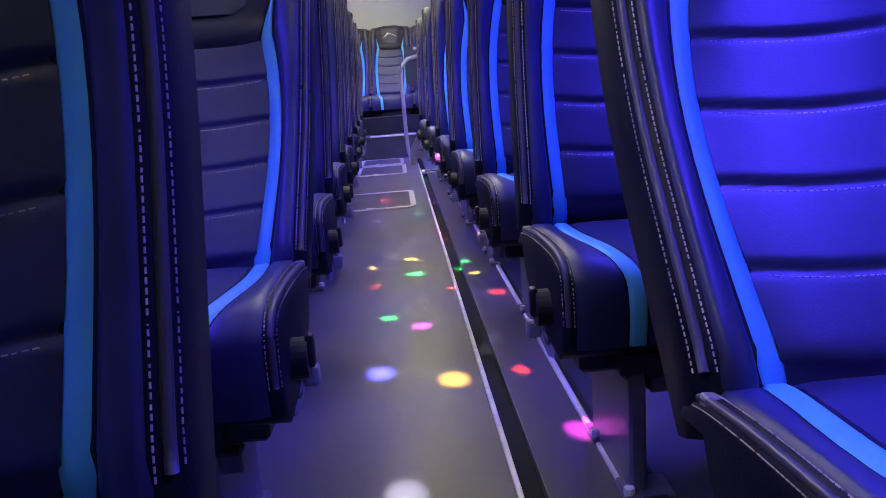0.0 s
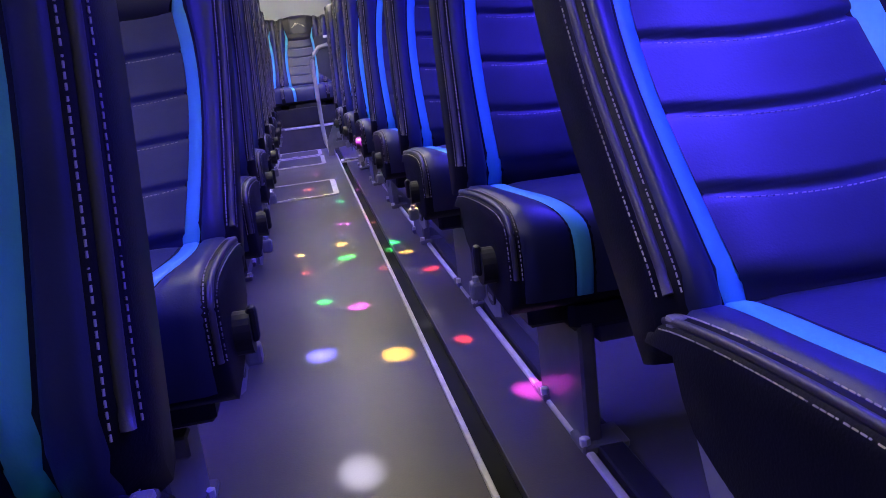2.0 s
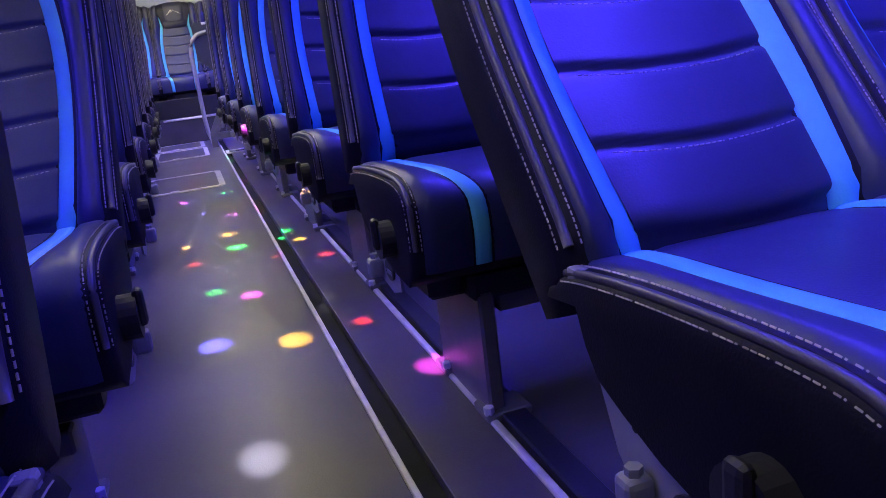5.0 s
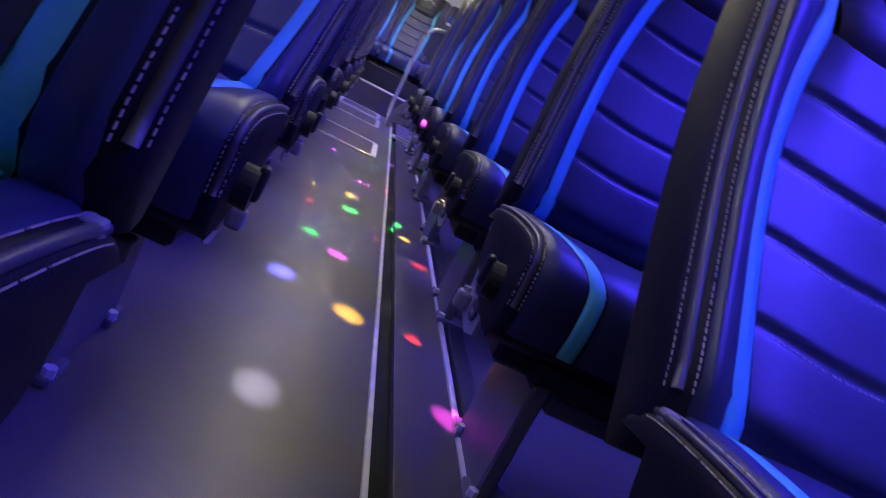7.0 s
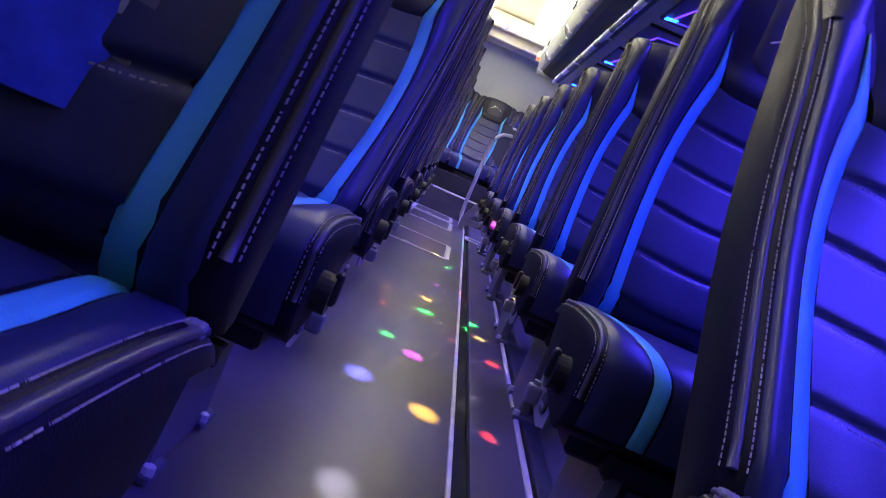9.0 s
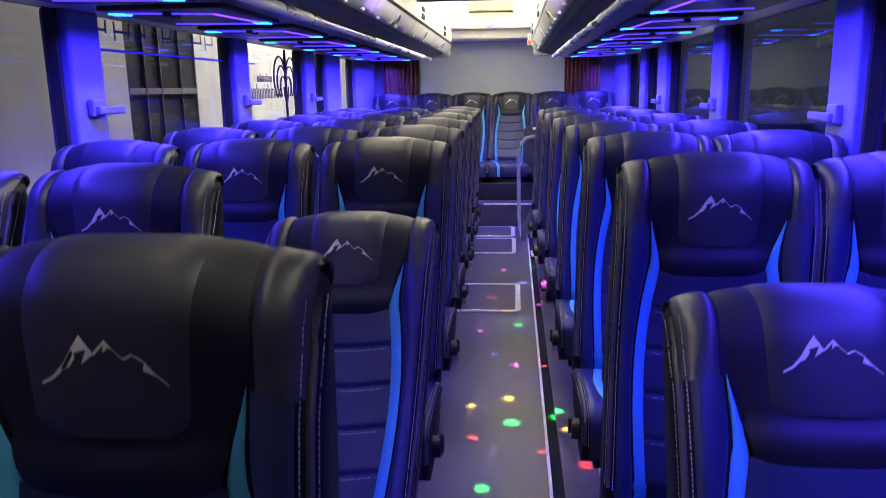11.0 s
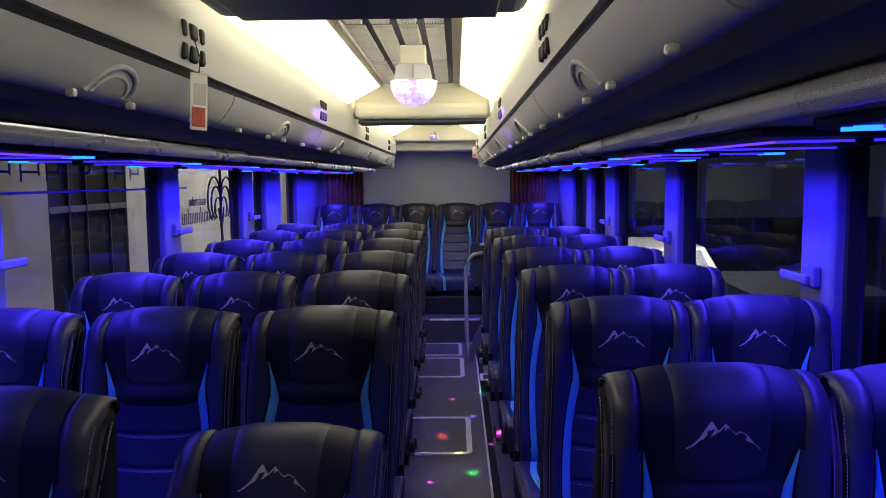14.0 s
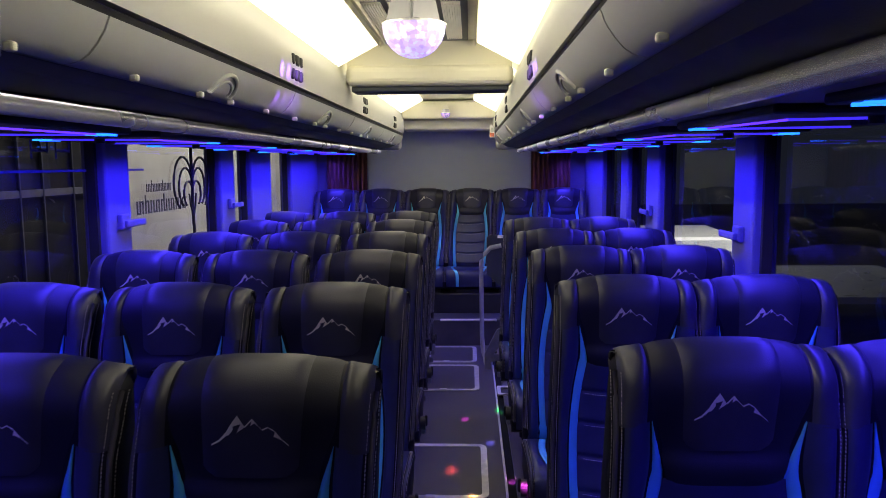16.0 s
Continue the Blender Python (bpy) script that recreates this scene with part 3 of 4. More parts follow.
GROOVES = (0.395, 0.480, 0.563, 0.645, 0.725, 0.803)


def stripe_mid(z):
    return smooth_line(STRIPE, z)


def stripe_half(z):
    return 0.0145 if z < 0.79 else 0.0145 * max(0.0, (0.90 - z) / 0.11)


def sag(x):
    """The cross seams hang through in the middle."""
    return 0.010 * (x / 0.11) ** 2 - 0.005


def quilt(x, z):
    """Flat pads between narrow creases; the lower edge of each pad is the fuller one."""
    zz = z - sag(x)
    for g0, g1 in zip(GROOVES[:-1], GROOVES[1:]):
        if g0 <= zz <= g1:
            k = (zz - g0) / (g1 - g0)
            return 0.0075 * (1 - k) * (1 - (1 - min(1.0, k / 0.13)) ** 2) + 0.0052 * k * (1 - max(0.0, (k - 0.86) / 0.14) ** 2)
    return 0.0


# cushion: its top line from the joint over the front edge, and its underside
TOP_LINE = ((0.030, 0.346), (0.0, 0.360), (-0.075, 0.371), (-0.17, 0.378), (-0.255, 0.380), (-0.297, 0.374), (-0.320, 0.358), (-0.332, 0.335), (-0.336, 0.29), (-0.329, 0.246))
UNDER_LINE = ((-0.300, 0.228), (-0.22, 0.232), (-0.13, 0.250), (-0.083, 0.266), (-0.050, 0.280), (-0.033, 0.302), (-0.020, 0.332))
TOP_Y = tuple((i / 9, p[0]) for i, p in enumerate(TOP_LINE))
TOP_Z = tuple((i / 9, p[1]) for i, p in enumerate(TOP_LINE))


def cushion_point(x, t, lift=0.0):
    """On the cushion's top, t from the joint (0) to the foot of the front (1)."""
    y, z = smooth_line(TOP_Y, t), smooth_line(TOP_Z, t)
    a = abs(x) / 0.184
    sink = 0.020 * (1 - math.sqrt(max(0.0, 1 - max(0.0, (a - 0.84) / 0.16) ** 2)))
    f = max(0.0, min(1.0, (t - 0.56) / 0.22))
    dip = 0.007 * (1 - a * a) * (1 - f)
    return (x, y + (sink - lift) * f, z + (lift - sink - dip) * (1 - f * 0.9))


def cushion_strip(xa, xb, lift, t0, t1, rows=26, cols=6):
    v, f = [], []
    for i in range(rows + 1):
        t = t0 + (t1 - t0) * i / rows
        a, b = xa(t), xb(t)
        for k in range(cols + 1):
            u = k / cols
            v.append(cushion_point(a + (b - a) * u, t, lift * (1 - abs(2 * u - 1) ** 6) - 0.0008 * abs(2 * u - 1) ** 6))
    n = cols + 1
    for i in range(rows):
        for k in range(cols):
            f.append((i * n + k, i * n + k + 1, (i + 1) * n + k + 1, (i + 1) * n + k))
    return v, f


CUSHION_STRIPE = ((0.0, 0.112), (0.11, 0.115), (0.20, 0.122), (0.28, 0.128), (0.36, 0.126), (0.46, 0.114), (0.60, 0.099), (0.76, 0.088), (1.0, 0.086))


def cushion_stripe(t):
    return smooth_line(CUSHION_STRIPE, t)


PIVOT = (-0.07, 0.36)


def build_seat(name="bus_seat", aisle=0, recline=0, lean_over=0.045, seat_label="padded bus seat in navy and grey leather with light blue stripes"):
    """A seat at its cushion joint, facing -y. aisle: the side of the aisle, with the lever and bracket; 0 for an inner seat."""
    s = thing(name, seat_label, "seat", group="bus seats")
    # backrest body, ring by ring
    verts, faces = [], []
    zs = rolled(0.345, 17)
    nx = 22
    for z in zs:
        w = half_width(z)
        xs = [-w + 2 * w * (0.5 - 0.5 * math.cos(math.pi * k / nx)) for k in range(nx + 1)]
        back = lean_y(z) + 0.088 - (0.008 * ((z - Z_ROLL) / ROLL) ** 2 if z > Z_ROLL else 0)
        ring = [(x, min(face_y(x * 0.182 / w, z), back - 0.004), arch(x, z)) for x in xs]
        ring += [(w * 0.985, back - 0.02, arch(w, z)), (w * 0.9, back, arch(w * 0.9, z)), (0, back + 0.004, z), (-w * 0.9, back, arch(w * 0.9, z)), (-w * 0.985, back - 0.02, arch(w, z))]
        verts += ring
    n = nx + 6
    for i in range(len(zs) - 1):
        for k in range(n):
            j = (k + 1) % n
            faces.append((i * n + k, i * n + j, (i + 1) * n + j, (i + 1) * n + k))
    faces += [tuple(range(n))[::-1], tuple(range((len(zs) - 1) * n, len(zs) * n))]
    back = part("backrest", (verts, faces), M["leather_side"], s, smooth=True)
    back.matrix_basis = Matrix.Translation((0, *PIVOT)) @ Matrix.Rotation(radians(-recline), 4, "X") @ Matrix.Translation((0, -PIVOT[0], -PIVOT[1]))
    part("back_panel", patch(lambda z: -stripe_mid(z) + 0.009, lambda z: stripe_mid(z) - 0.009, levels(0.335, 0.80, 110), 0.004, 12, quilt), M["leather_panel"], back, "quilted panel with stitched cross grooves", True)
    for g in GROOVES[1:5]:
        xs = [-0.098 + 0.014 * k for k in range(15)]
        part("seam", stitches([(x, face_y(x, g - 0.007 + sag(x)) - 0.0105, g - 0.007 + sag(x)) for x in xs], w=0.0006), M["stitch"], back, kind="stuff")
    for sx in (-1, 1):
        part("stripe", patch(lambda z: sx * stripe_mid(z) - stripe_half(z), lambda z: sx * stripe_mid(z) + stripe_half(z), levels(0.335, 0.90, 26), 0.0045, 4), M["stripe"], back, "light blue leather stripe", True)
        part("bolster", patch(lambda z: sx * (stripe_mid(min(z, 0.9)) + stripe_half(z) + 0.001) if sx > 0 else -0.1650, lambda z: 0.1650 if sx > 0 else -(stripe_mid(min(z, 0.9)) + stripe_half(z) + 0.001), levels(0.34, 0.90, 22), 0.006, 8), M["leather_panel"], back, smooth=True)
        part("corner", patch(lambda z: 0.126 if sx > 0 else -half_width(z) * 0.955, lambda z: half_width(z) * 0.955 if sx > 0 else -0.126, rolled(0.895, 4), 0.006, 8), M["leather_head"], back, "grey leather shoulder", True)
        part("welt", tube([(sx * 0.1745, face_y(sx * 0.1745, z) + 0.0005, arch(0.1745, z)) for z in levels(0.400, 0.985, 26)], 0.0046, 8), M["leather_grey"], back, "grey leather welt", True)
        for dx in (0.1685, 0.1800):
            part("piping", stitches([(sx * dx, face_y(sx * dx, z) - (0.0040 if dx < 0.17 else 0.0012), arch(dx, z)) for z in levels(0.400, 0.985, 26)]), M["stitch"], back, "pale double stitching", kind="stuff")
    # head cushion: tapered collar, inner pad, embroidered mountain outline
    def collar(z):
        return 0.088 + 0.042 * min(1.0, max(0.0, (z - 0.785) / 0.15)) ** 1.1
    part("head_collar", patch(lambda z: -collar(z), collar, rolled(0.785, 16), 0.007, 14, lambda x, z: 0.009 * max(0.0, math.sin(math.pi * (z - 0.785) / 0.06)) if z < 0.845 else 0), M["leather_collar"], back, "dark padded head collar", True)
    def pad(z):
        return 0.082 + 0.012 * (z - 0.85) / 0.18 - (0.02 * (1 - (z - 0.85) / 0.02) ** 2 if z < 0.87 else 0)
    part("head_pad", patch(lambda z: -pad(z), pad, rolled(0.85, 10), 0.0115, 12), M["leather_head"], back, "smooth grey head pad", True)
    ridge = ((-0.057, 0.9030, 0.0022), (-0.046, 0.9095, 0.0030), (-0.036, 0.9210, 0.0046), (-0.028, 0.9350, 0.0052), (-0.020, 0.9465, 0.0030), (-0.014, 0.9380, 0.0022), (-0.009, 0.9305, 0.0026),
             (0.002, 0.9425, 0.0024), (0.009, 0.9340, 0.0018), (0.017, 0.9260, 0.0020), (0.025, 0.9300, 0.0018), (0.034, 0.9250, 0.0024), (0.043, 0.9140, 0.0026), (0.056, 0.9025, 0.0022))
    em_v, em_f = [], []

    def on_pad(x, z):
        return (x, face_y(x, z) - 0.0128, z)
    for x, z, t in ridge:
        em_v += [on_pad(x, z), on_pad(x + t * 0.35, z - t)]
    em_f = [(2 * i, 2 * i + 1, 2 * i + 3, 2 * i + 2) for i in range(len(ridge) - 1)]
    for facet in (((-0.020, 0.9460), (-0.026, 0.9300), (-0.017, 0.9330), (-0.012, 0.9345)), ((-0.027, 0.9340), (-0.040, 0.9140), (-0.031, 0.9170), (-0.025, 0.9260)), ((-0.014, 0.9350), (-0.020, 0.9200), (-0.011, 0.9270), (-0.008, 0.9300)),
                  ((0.002, 0.9420), (0.000, 0.9310), (0.005, 0.9350), (0.008, 0.9340)), ((0.036, 0.9230), (0.034, 0.9150), (0.044, 0.9105), (0.047, 0.9100))):
        n = len(em_v)
        em_v += [on_pad(x, z) for x, z in facet]
        em_f.append((n, n + 1, n + 2, n + 3))
    part("emblem", (em_v, em_f), M["emblem"], back, "embroidered pale mountain outline")
    for ob in (back, *back.children_recursive):
        for v in ob.data.vertices:
            v.co.x += lean_over * (v.co.z - 0.37)
    # cushion
    xs = [0.184 * math.copysign(1 - (1 - abs(k) / 10) ** 1.7, k) for k in range(-10, 11)]
    cv, cf = [], []
    for x in xs:
        cv += [cushion_point(x, k / 24) for k in range(25)] + [(x, y, z) for y, z in UNDER_LINE]
    m = 25 + len(UNDER_LINE)
    for i in range(len(xs) - 1):
        for k in range(m):
            j = (k + 1) % m
            cf.append((i * m + k, (i + 1) * m + k, (i + 1) * m + j, i * m + j))
    cf += [tuple(range(m)), tuple(range((len(xs) - 1) * m, len(xs) * m))[::-1]]
    cush = soften(part("cushion", (cv, cf), M["leather_side"], s), 50)
    part("seat_panel", cushion_strip(lambda t: -cushion_stripe(t) + 0.012, lambda t: cushion_stripe(t) - 0.012, 0.004, 0.02, 0.99, 30, 10), M["leather_panel"], cush, smooth=True)
    for sx in (-1, 1):
        part("stripe", cushion_strip(lambda t: sx * cushion_stripe(t) - 0.0125, lambda t: sx * cushion_stripe(t) + 0.0125, 0.0032, 0.02, 0.99), M["stripe"], cush, "light blue leather stripe", True)
        part("edge_pad", cushion_strip(lambda t: cushion_stripe(t) + 0.0125 if sx > 0 else -0.168, lambda t: 0.168 if sx > 0 else -cushion_stripe(t) - 0.0125, 0.004, 0.02, 0.99), M["leather_panel"], cush, smooth=True)
        line = [0.10 + 0.80 * k / 26 for k in range(27)]
        part("welt", tube([cushion_point(sx * 0.1765, t, 0.0005) for t in line], 0.0040, 8), M["leather_grey"], cush, "grey leather welt", True)
        for dx, up in ((0.1700, 0.0026), (0.1825, 0.0012)):
            part("piping", stitches([cushion_point(sx * dx, t, up) for t in line]), M["stitch"], cush, "pale double stitching", kind="stuff")
    part("under_tray", box(-0.15, 0.15, -0.27, -0.06, 0.190, 0.236, 0.006, 1), M["plastic"], s)
    part("front_lip", box(-0.10, 0.10, -0.30, -0.262, 0.185, 0.232, 0.008, 1), M["plastic"], s)
    if aisle:
        def span(a, b):
            return sorted((aisle * a, aisle * b))
        part("leg", box(*span(0.066, 0.090), -0.300, -0.085, 0.0, 0.20, 0.004, 1), M["grey_metal"], s, "wide grey steel leg plate")
        for y in (-0.285, -0.10):
            foot = part("foot", box(*span(0.03, 0.100), y - 0.030, y + 0.030, 0.0, 0.014, 0.003, 1), M["grey_metal"], s)
            part("bolt", cylinder((aisle * 0.094, y - 0.02, 0.012), "z", 0.008, 0.012, 6), M["steel"], foot)
        x0, x1 = span(0.168, 0.172)
        part("side_bracket", sheet(((-0.004, 0.352), (-0.018, 0.354), (-0.027, 0.327), (-0.042, 0.298), (-0.062, 0.276), (-0.09, 0.264), (-0.15, 0.252), (-0.20, 0.235), (-0.20, 0.19), (-0.15, 0.175), (-0.085, 0.182), (-0.052, 0.215), (-0.030, 0.265), (-0.012, 0.315)), "x", x0, 0.004), M["bracket"], s, "pale grey steel hinge plate")
        for y, z in ((-0.062, 0.262), (-0.080, 0.250)):
            part("bolt_hole", cylinder((min(aisle * 0.1722, aisle * 0.1730), y, z), "x", 0.0042, 0.001, 12), M["rubber"], s, "dark round hole")
        part("cap", box(*span(0.166, 0.180), -0.016, 0.000, 0.343, 0.360, 0.003, 2), M["bracket"], s, "pale metal pivot cap")
        lug = part("lug", box(*span(0.172, 0.196), -0.106, -0.082, 0.190, 0.222, 0.006, 2), M["bracket"], s, "pale grey square end block")
        part("nut", cylinder((aisle * 0.184, -0.094, 0.220), "z", 0.007, 0.009, 6), M["bracket"], lug)
        label = part("maker_plate", sheet([(-0.152 + 0.024 * math.cos(math.pi * k / 10), 0.214 + 0.017 * math.sin(math.pi * k / 10)) for k in range(20)], "x", aisle * 0.1740 - 0.0015, 0.003), M["plastic"], s, "dark oval plate with a pale bar")
        part("lettering", box(*span(0.1750, 0.1763), -0.166, -0.138, 0.207, 0.214), M["bracket"], label)
        hub = part("recline_hub", cylinder((min(aisle * 0.184, aisle * 0.204), -0.235, 0.285), "x", 0.027, 0.020, 20), M["plastic"], s, "round black recline hub")
        part("lever", box(*span(0.200, 0.212), -0.246, -0.226, 0.272, 0.318, 0.006, 2), M["plastic"], hub)
    return s


FLAT = "reclined padded bus seat in navy leather with light blue stripes"
REAR = "rear bench seat in dark leather with light blue stripes"
kinds = {"inner": build_seat(), "right": build_seat(aisle=-1), "left": build_seat(aisle=1), "right_flat": build_seat(aisle=-1, recline=21.5, lean_over=0.008, seat_label=FLAT), "left_front": build_seat(aisle=1, lean_over=0.012),
         "inner_flat": build_seat(recline=21.5, seat_label=FLAT), "left_flat": build_seat(aisle=1, recline=21.5, seat_label=FLAT), "rear": build_seat(recline=9, seat_label=REAR)}
used = set()


def put_seat(kind, m):
    if kind not in used:
        used.add(kind)
        kinds[kind].matrix_basis = m @ Matrix.Diagonal((1.03, 1, 1, 1))
        return kinds[kind]
    return copy_thing(kinds[kind], m)


def drift(y):
    return -0.018 * (y + 2.3)


for row in range(7):
    y = R_ROW + PITCH * row
    put_seat("right_flat" if row == 0 else "right", pose(R_X[0] + drift(y) - (0.012 if row == 1 else 0.004 if row == 0 else 0), y, 0))
    put_seat("inner_flat" if row == 0 else "inner", pose(R_X[1] + drift(y), y, 0))
for row in range(8):
    y = L_ROW + PITCH * row
    for i, x in enumerate(L_X):
        kind = "inner" if i < 2 else "left_front" if row == 0 else "left_flat" if row == 1 else "left"
        put_seat(kind, pose(x + drift(y), y, 0))
for k in range(6):
    put_seat("rear", pose(-0.08 + 0.372 * (k - 3), 3.13, 0.14))
for row in range(-1, 8):
    for x0, x1, y0 in ((X_LEFT, -0.29, L_ROW), (0.27, X_RIGHT, R_ROW)):
        if (x0 > 0 and row > 6) or row < 0:
            continue
        y = y0 + PITCH * row
        beam = thing("pedestal", "grey steel pedestal of tubes carrying a row of seats", "pedestal", group="seat pedestals")
        part("tube", box(x0, x1, y - 0.28, y - 0.25, 0.155, 0.184, 0.003, 1), M["grey_metal"], beam)
        part("tube", box(x0, x1, y - 0.10, y - 0.07, 0.155, 0.184, 0.003, 1), M["grey_metal"], beam)
        xl = x0 + 0.45 if x0 < 0 else x1 - 0.2
        part("leg", box(xl, xl + 0.04, y - 0.28, y - 0.07, 0.0, 0.155, 0.003, 1), M["grey_metal"], beam)
bench = thing("bench_base", "dark boxed base under the rear bench seats", "bench base")
part("box", box(X_LEFT + 0.005, X_RIGHT - 0.005, 2.80, 3.45, 0.186, 0.335, 0.006, 1), M["plastic"], bench)

# ---- clear pouch on the first aisle seat ----


def words(text, size, mat, parent, name, m):
    cu = bpy.data.curves.new(name, "FONT")
    cu.body, cu.size, cu.extrude, cu.align_x, cu.align_y = text, size, 0.0004, "CENTER", "CENTER"
    tmp = bpy.data.objects.new(name, cu)
    scene.collection.objects.link(tmp)
    bpy.context.view_layer.update()
    me = bpy.data.meshes.new_from_object(tmp)
    scene.collection.objects.unlink(tmp)
    bpy.data.objects.remove(tmp)
    me.materials.clear()
    me.materials.append(mat)
    ob = new(name, me)
    ob.parent = parent
    ob.matrix_basis = m
    return ob


pouch = thing("seat_pouch", "glossy plastic pouch with a white warranty badge on the seat", "pouch")
pouch.matrix_basis = pose(L_X[2] + drift(L_ROW) - 0.004, L_ROW, 0)
# sheet coloured blue for the reflection of the rack strips
part("sheet", patch(lambda z: -0.105, lambda z: 0.074, levels(0.44, 0.768, 10), 0.0170, 10), M["gloss_plastic"], pouch, "glossy plastic with the blue strips' reflection put into its colour", True)


def on_seat(x, z, out=0.0185):
    return pose(x, face_y(x, z) - out, z, 90 - math.degrees(math.atan(0.20)), 0, 0)


def flat(outline, t=0.0012):
    return sheet(outline, "z", 0, t)


def round_rect(w, h, r, n=5):
    pts = []
    for cx, cy, a0 in ((w / 2 - r, h / 2 - r, 0), (-w / 2 + r, h / 2 - r, 90), (-w / 2 + r, -h / 2 + r, 180), (w / 2 - r, -h / 2 + r, 270)):
        pts += [(cx + r * math.cos(radians(a0 + 90 * k / n)), cy + r * math.sin(radians(a0 + 90 * k / n))) for k in range(n + 1)]
    return pts


for x0, x1, z0, z1 in ((0.064, 0.077, 0.44, 0.7625), (-0.105, 0.077, 0.763, 0.778)):
    border = part("border", flat([(x0, z0 - 0.64), (x1, z0 - 0.64), (x1, z1 - 0.64), (x0, z1 - 0.64)], 0.002), M["frosted"], pouch, "frosted grey plastic border")
    border.matrix_basis = on_seat(0.0, 0.64, 0.020)

badge = part("badge", flat(round_rect(0.062, 0.066, 0.008)), M["white_print"], pouch, "white rounded badge with a large figure")
badge.matrix_basis = on_seat(0.032, 0.724)
part("badge_field", flat(round_rect(0.056, 0.060, 0.006), 0.0006), M["blue_print"], badge).matrix_basis = pose(0, 0, 0.0012)
words("2", 0.044, M["white_print"], badge, "figure", pose(0.001, 0.0, 0.0020, 0, 0, 90) @ Matrix.Diagonal((0.9, 1.45, 1, 1)))
for y in (-0.022, 0.022):
    for x in (-0.017, -0.006, 0.006, 0.017):
        part("lettering", flat([(x - 0.004, y - 0.004), (x + 0.004, y - 0.004), (x + 0.004, y + 0.004), (x - 0.004, y + 0.004)], 0.0022), M["white_print"], badge)
panel = part("label_panel", flat([(-0.022, 0.040), (0.022, 0.040), (0.022, -0.044), (0.004, -0.030), (-0.022, -0.020)], 0.0008), M["blue_print"], pouch, "dark printed label panel")
panel.matrix_basis = on_seat(0.045, 0.655)
strip = part("label_strip", flat([(-0.026, -0.105), (0.006, -0.125), (0.012, -0.12), (0.018, 0.045), (-0.006, 0.055), (-0.008, 0.040), (-0.022, 0.036)]), M["white_print"], pouch, "white label strip with dark panes")
strip.matrix_basis = on_seat(0.047, 0.575)
for k in range(4):
    pane = part("label_pane", flat(round_rect(0.027, 0.028, 0.004)), M["blue_print"], strip)
    pane.matrix_basis = pose(-0.005 - 0.0025 * k, 0.018 - 0.034 * k, 0.0013)
    mark = part("lettering", flat([(-0.008, -0.007), (0.009, -0.003), (0.008, 0.006), (-0.009, 0.003)], 0.0008), M["white_print"], strip)
    mark.matrix_basis = pose(-0.004 - 0.0025 * k, 0.018 - 0.034 * k, 0.0026)
for k, z in enumerate((0.684, 0.668, 0.652)):
    bar = part("lettering", flat([(-0.017, -0.003), (0.017, -0.003), (0.017, 0.003), (-0.017, 0.003)]), M["white_print"], pouch)
    bar.matrix_basis = on_seat(0.045, z, 0.0200)
for bolt in (((-0.045, 0.735), (-0.032, 0.712), (-0.024, 0.690), (-0.010, 0.676)), ((-0.080, 0.655), (-0.050, 0.648), (-0.028, 0.662), (-0.010, 0.676)), ((-0.060, 0.630), (-0.066, 0.612), (-0.058, 0.600)), ((-0.024, 0.640), (-0.012, 0.628), (0.010, 0.622))):
    part("printed_bolt", tube([(x, face_y(x, z) - 0.0192, z) for x, z in bolt], 0.0016, 5), M["bolt_print"], pouch, "pale blue printed lightning bolt")

# ---- stairwell rail ----
rail = thing("handrail", "grey painted handrail with a dark guard panel by the rear door", "handrail")
part("bar", tube([(0.03, 1.93, 0.03), (0.012, 1.99, 0.10), (0.005, 2.0, 0.2), (0.003, 2.0, 0.45), (0.0, 2.0, 0.64), (0.004, 2.0, 0.69), (0.022, 2.0, 0.735), (0.06, 2.0, 0.775), (0.13, 2.0, 0.79)], 0.015, 10), M["rail_paint"], rail, "pale painted bent tube", True)
part("guard_panel", sheet(((0.036, 0.60), (0.036, 0.84), (0.06, 0.86), (0.145, 0.85), (0.145, 0.50), (0.09, 0.56)), "y", 2.004, 0.018), M["ceiling_dark"], rail, "dark guard panel")
part("cap", box(0.105, 0.147, 1.998, 2.026, 0.838, 0.856, 0.004, 1), M["alu"], rail)
part("base_plate", sheet(((0.02, 0.0), (0.02, 0.10), (0.10, 0.26), (0.15, 0.28), (0.165, 0.22), (0.08, 0.10), (0.16, 0.10), (0.16, 0.06), (0.06, 0.05), (0.06, 0.0)), "y", 1.90, 0.02), M["grey_metal"], rail, "grey steel base plate")


# ---- disco lamps ----
def disco(x, y, z, r, mat, z_top):
    d = thing("disco_lamp", "grey ceiling disco lamp with a faceted glowing dome", "lamp", group="disco lamps")
    bm = bmesh.new()
    bmesh.ops.create_cone(bm, cap_ends=True, segments=6, radius1=r * 0.98, radius2=r * 0.80, depth=r * 0.72, matrix=Matrix.Translation((x, y, z + r * 0.36)))
    bmesh.ops.bevel(bm, geom=bm.edges[:], offset=r * 0.06, segments=2, affect="EDGES")
    part("housing", bm, M["rail_paint"], d)
    part("mount", box(x - r * 0.55, x + r * 0.55, y - r * 0.55, y + r * 0.55, z + r * 0.70, z_top, 0.004, 2), M["grille"], d, "cream mounting block")
    part("rim", cylinder((x, y, z - 0.004), "z", r * 1.02, 0.006, 24), M["alu"], d)
    part("dome", dome(x, y, z - 0.004, r, 6, 18), mat, d, "faceted violet glowing dome")
    return d


disco(-0.21, -0.86, 1.665, 0.080, M["disco_glow"], 1.785)
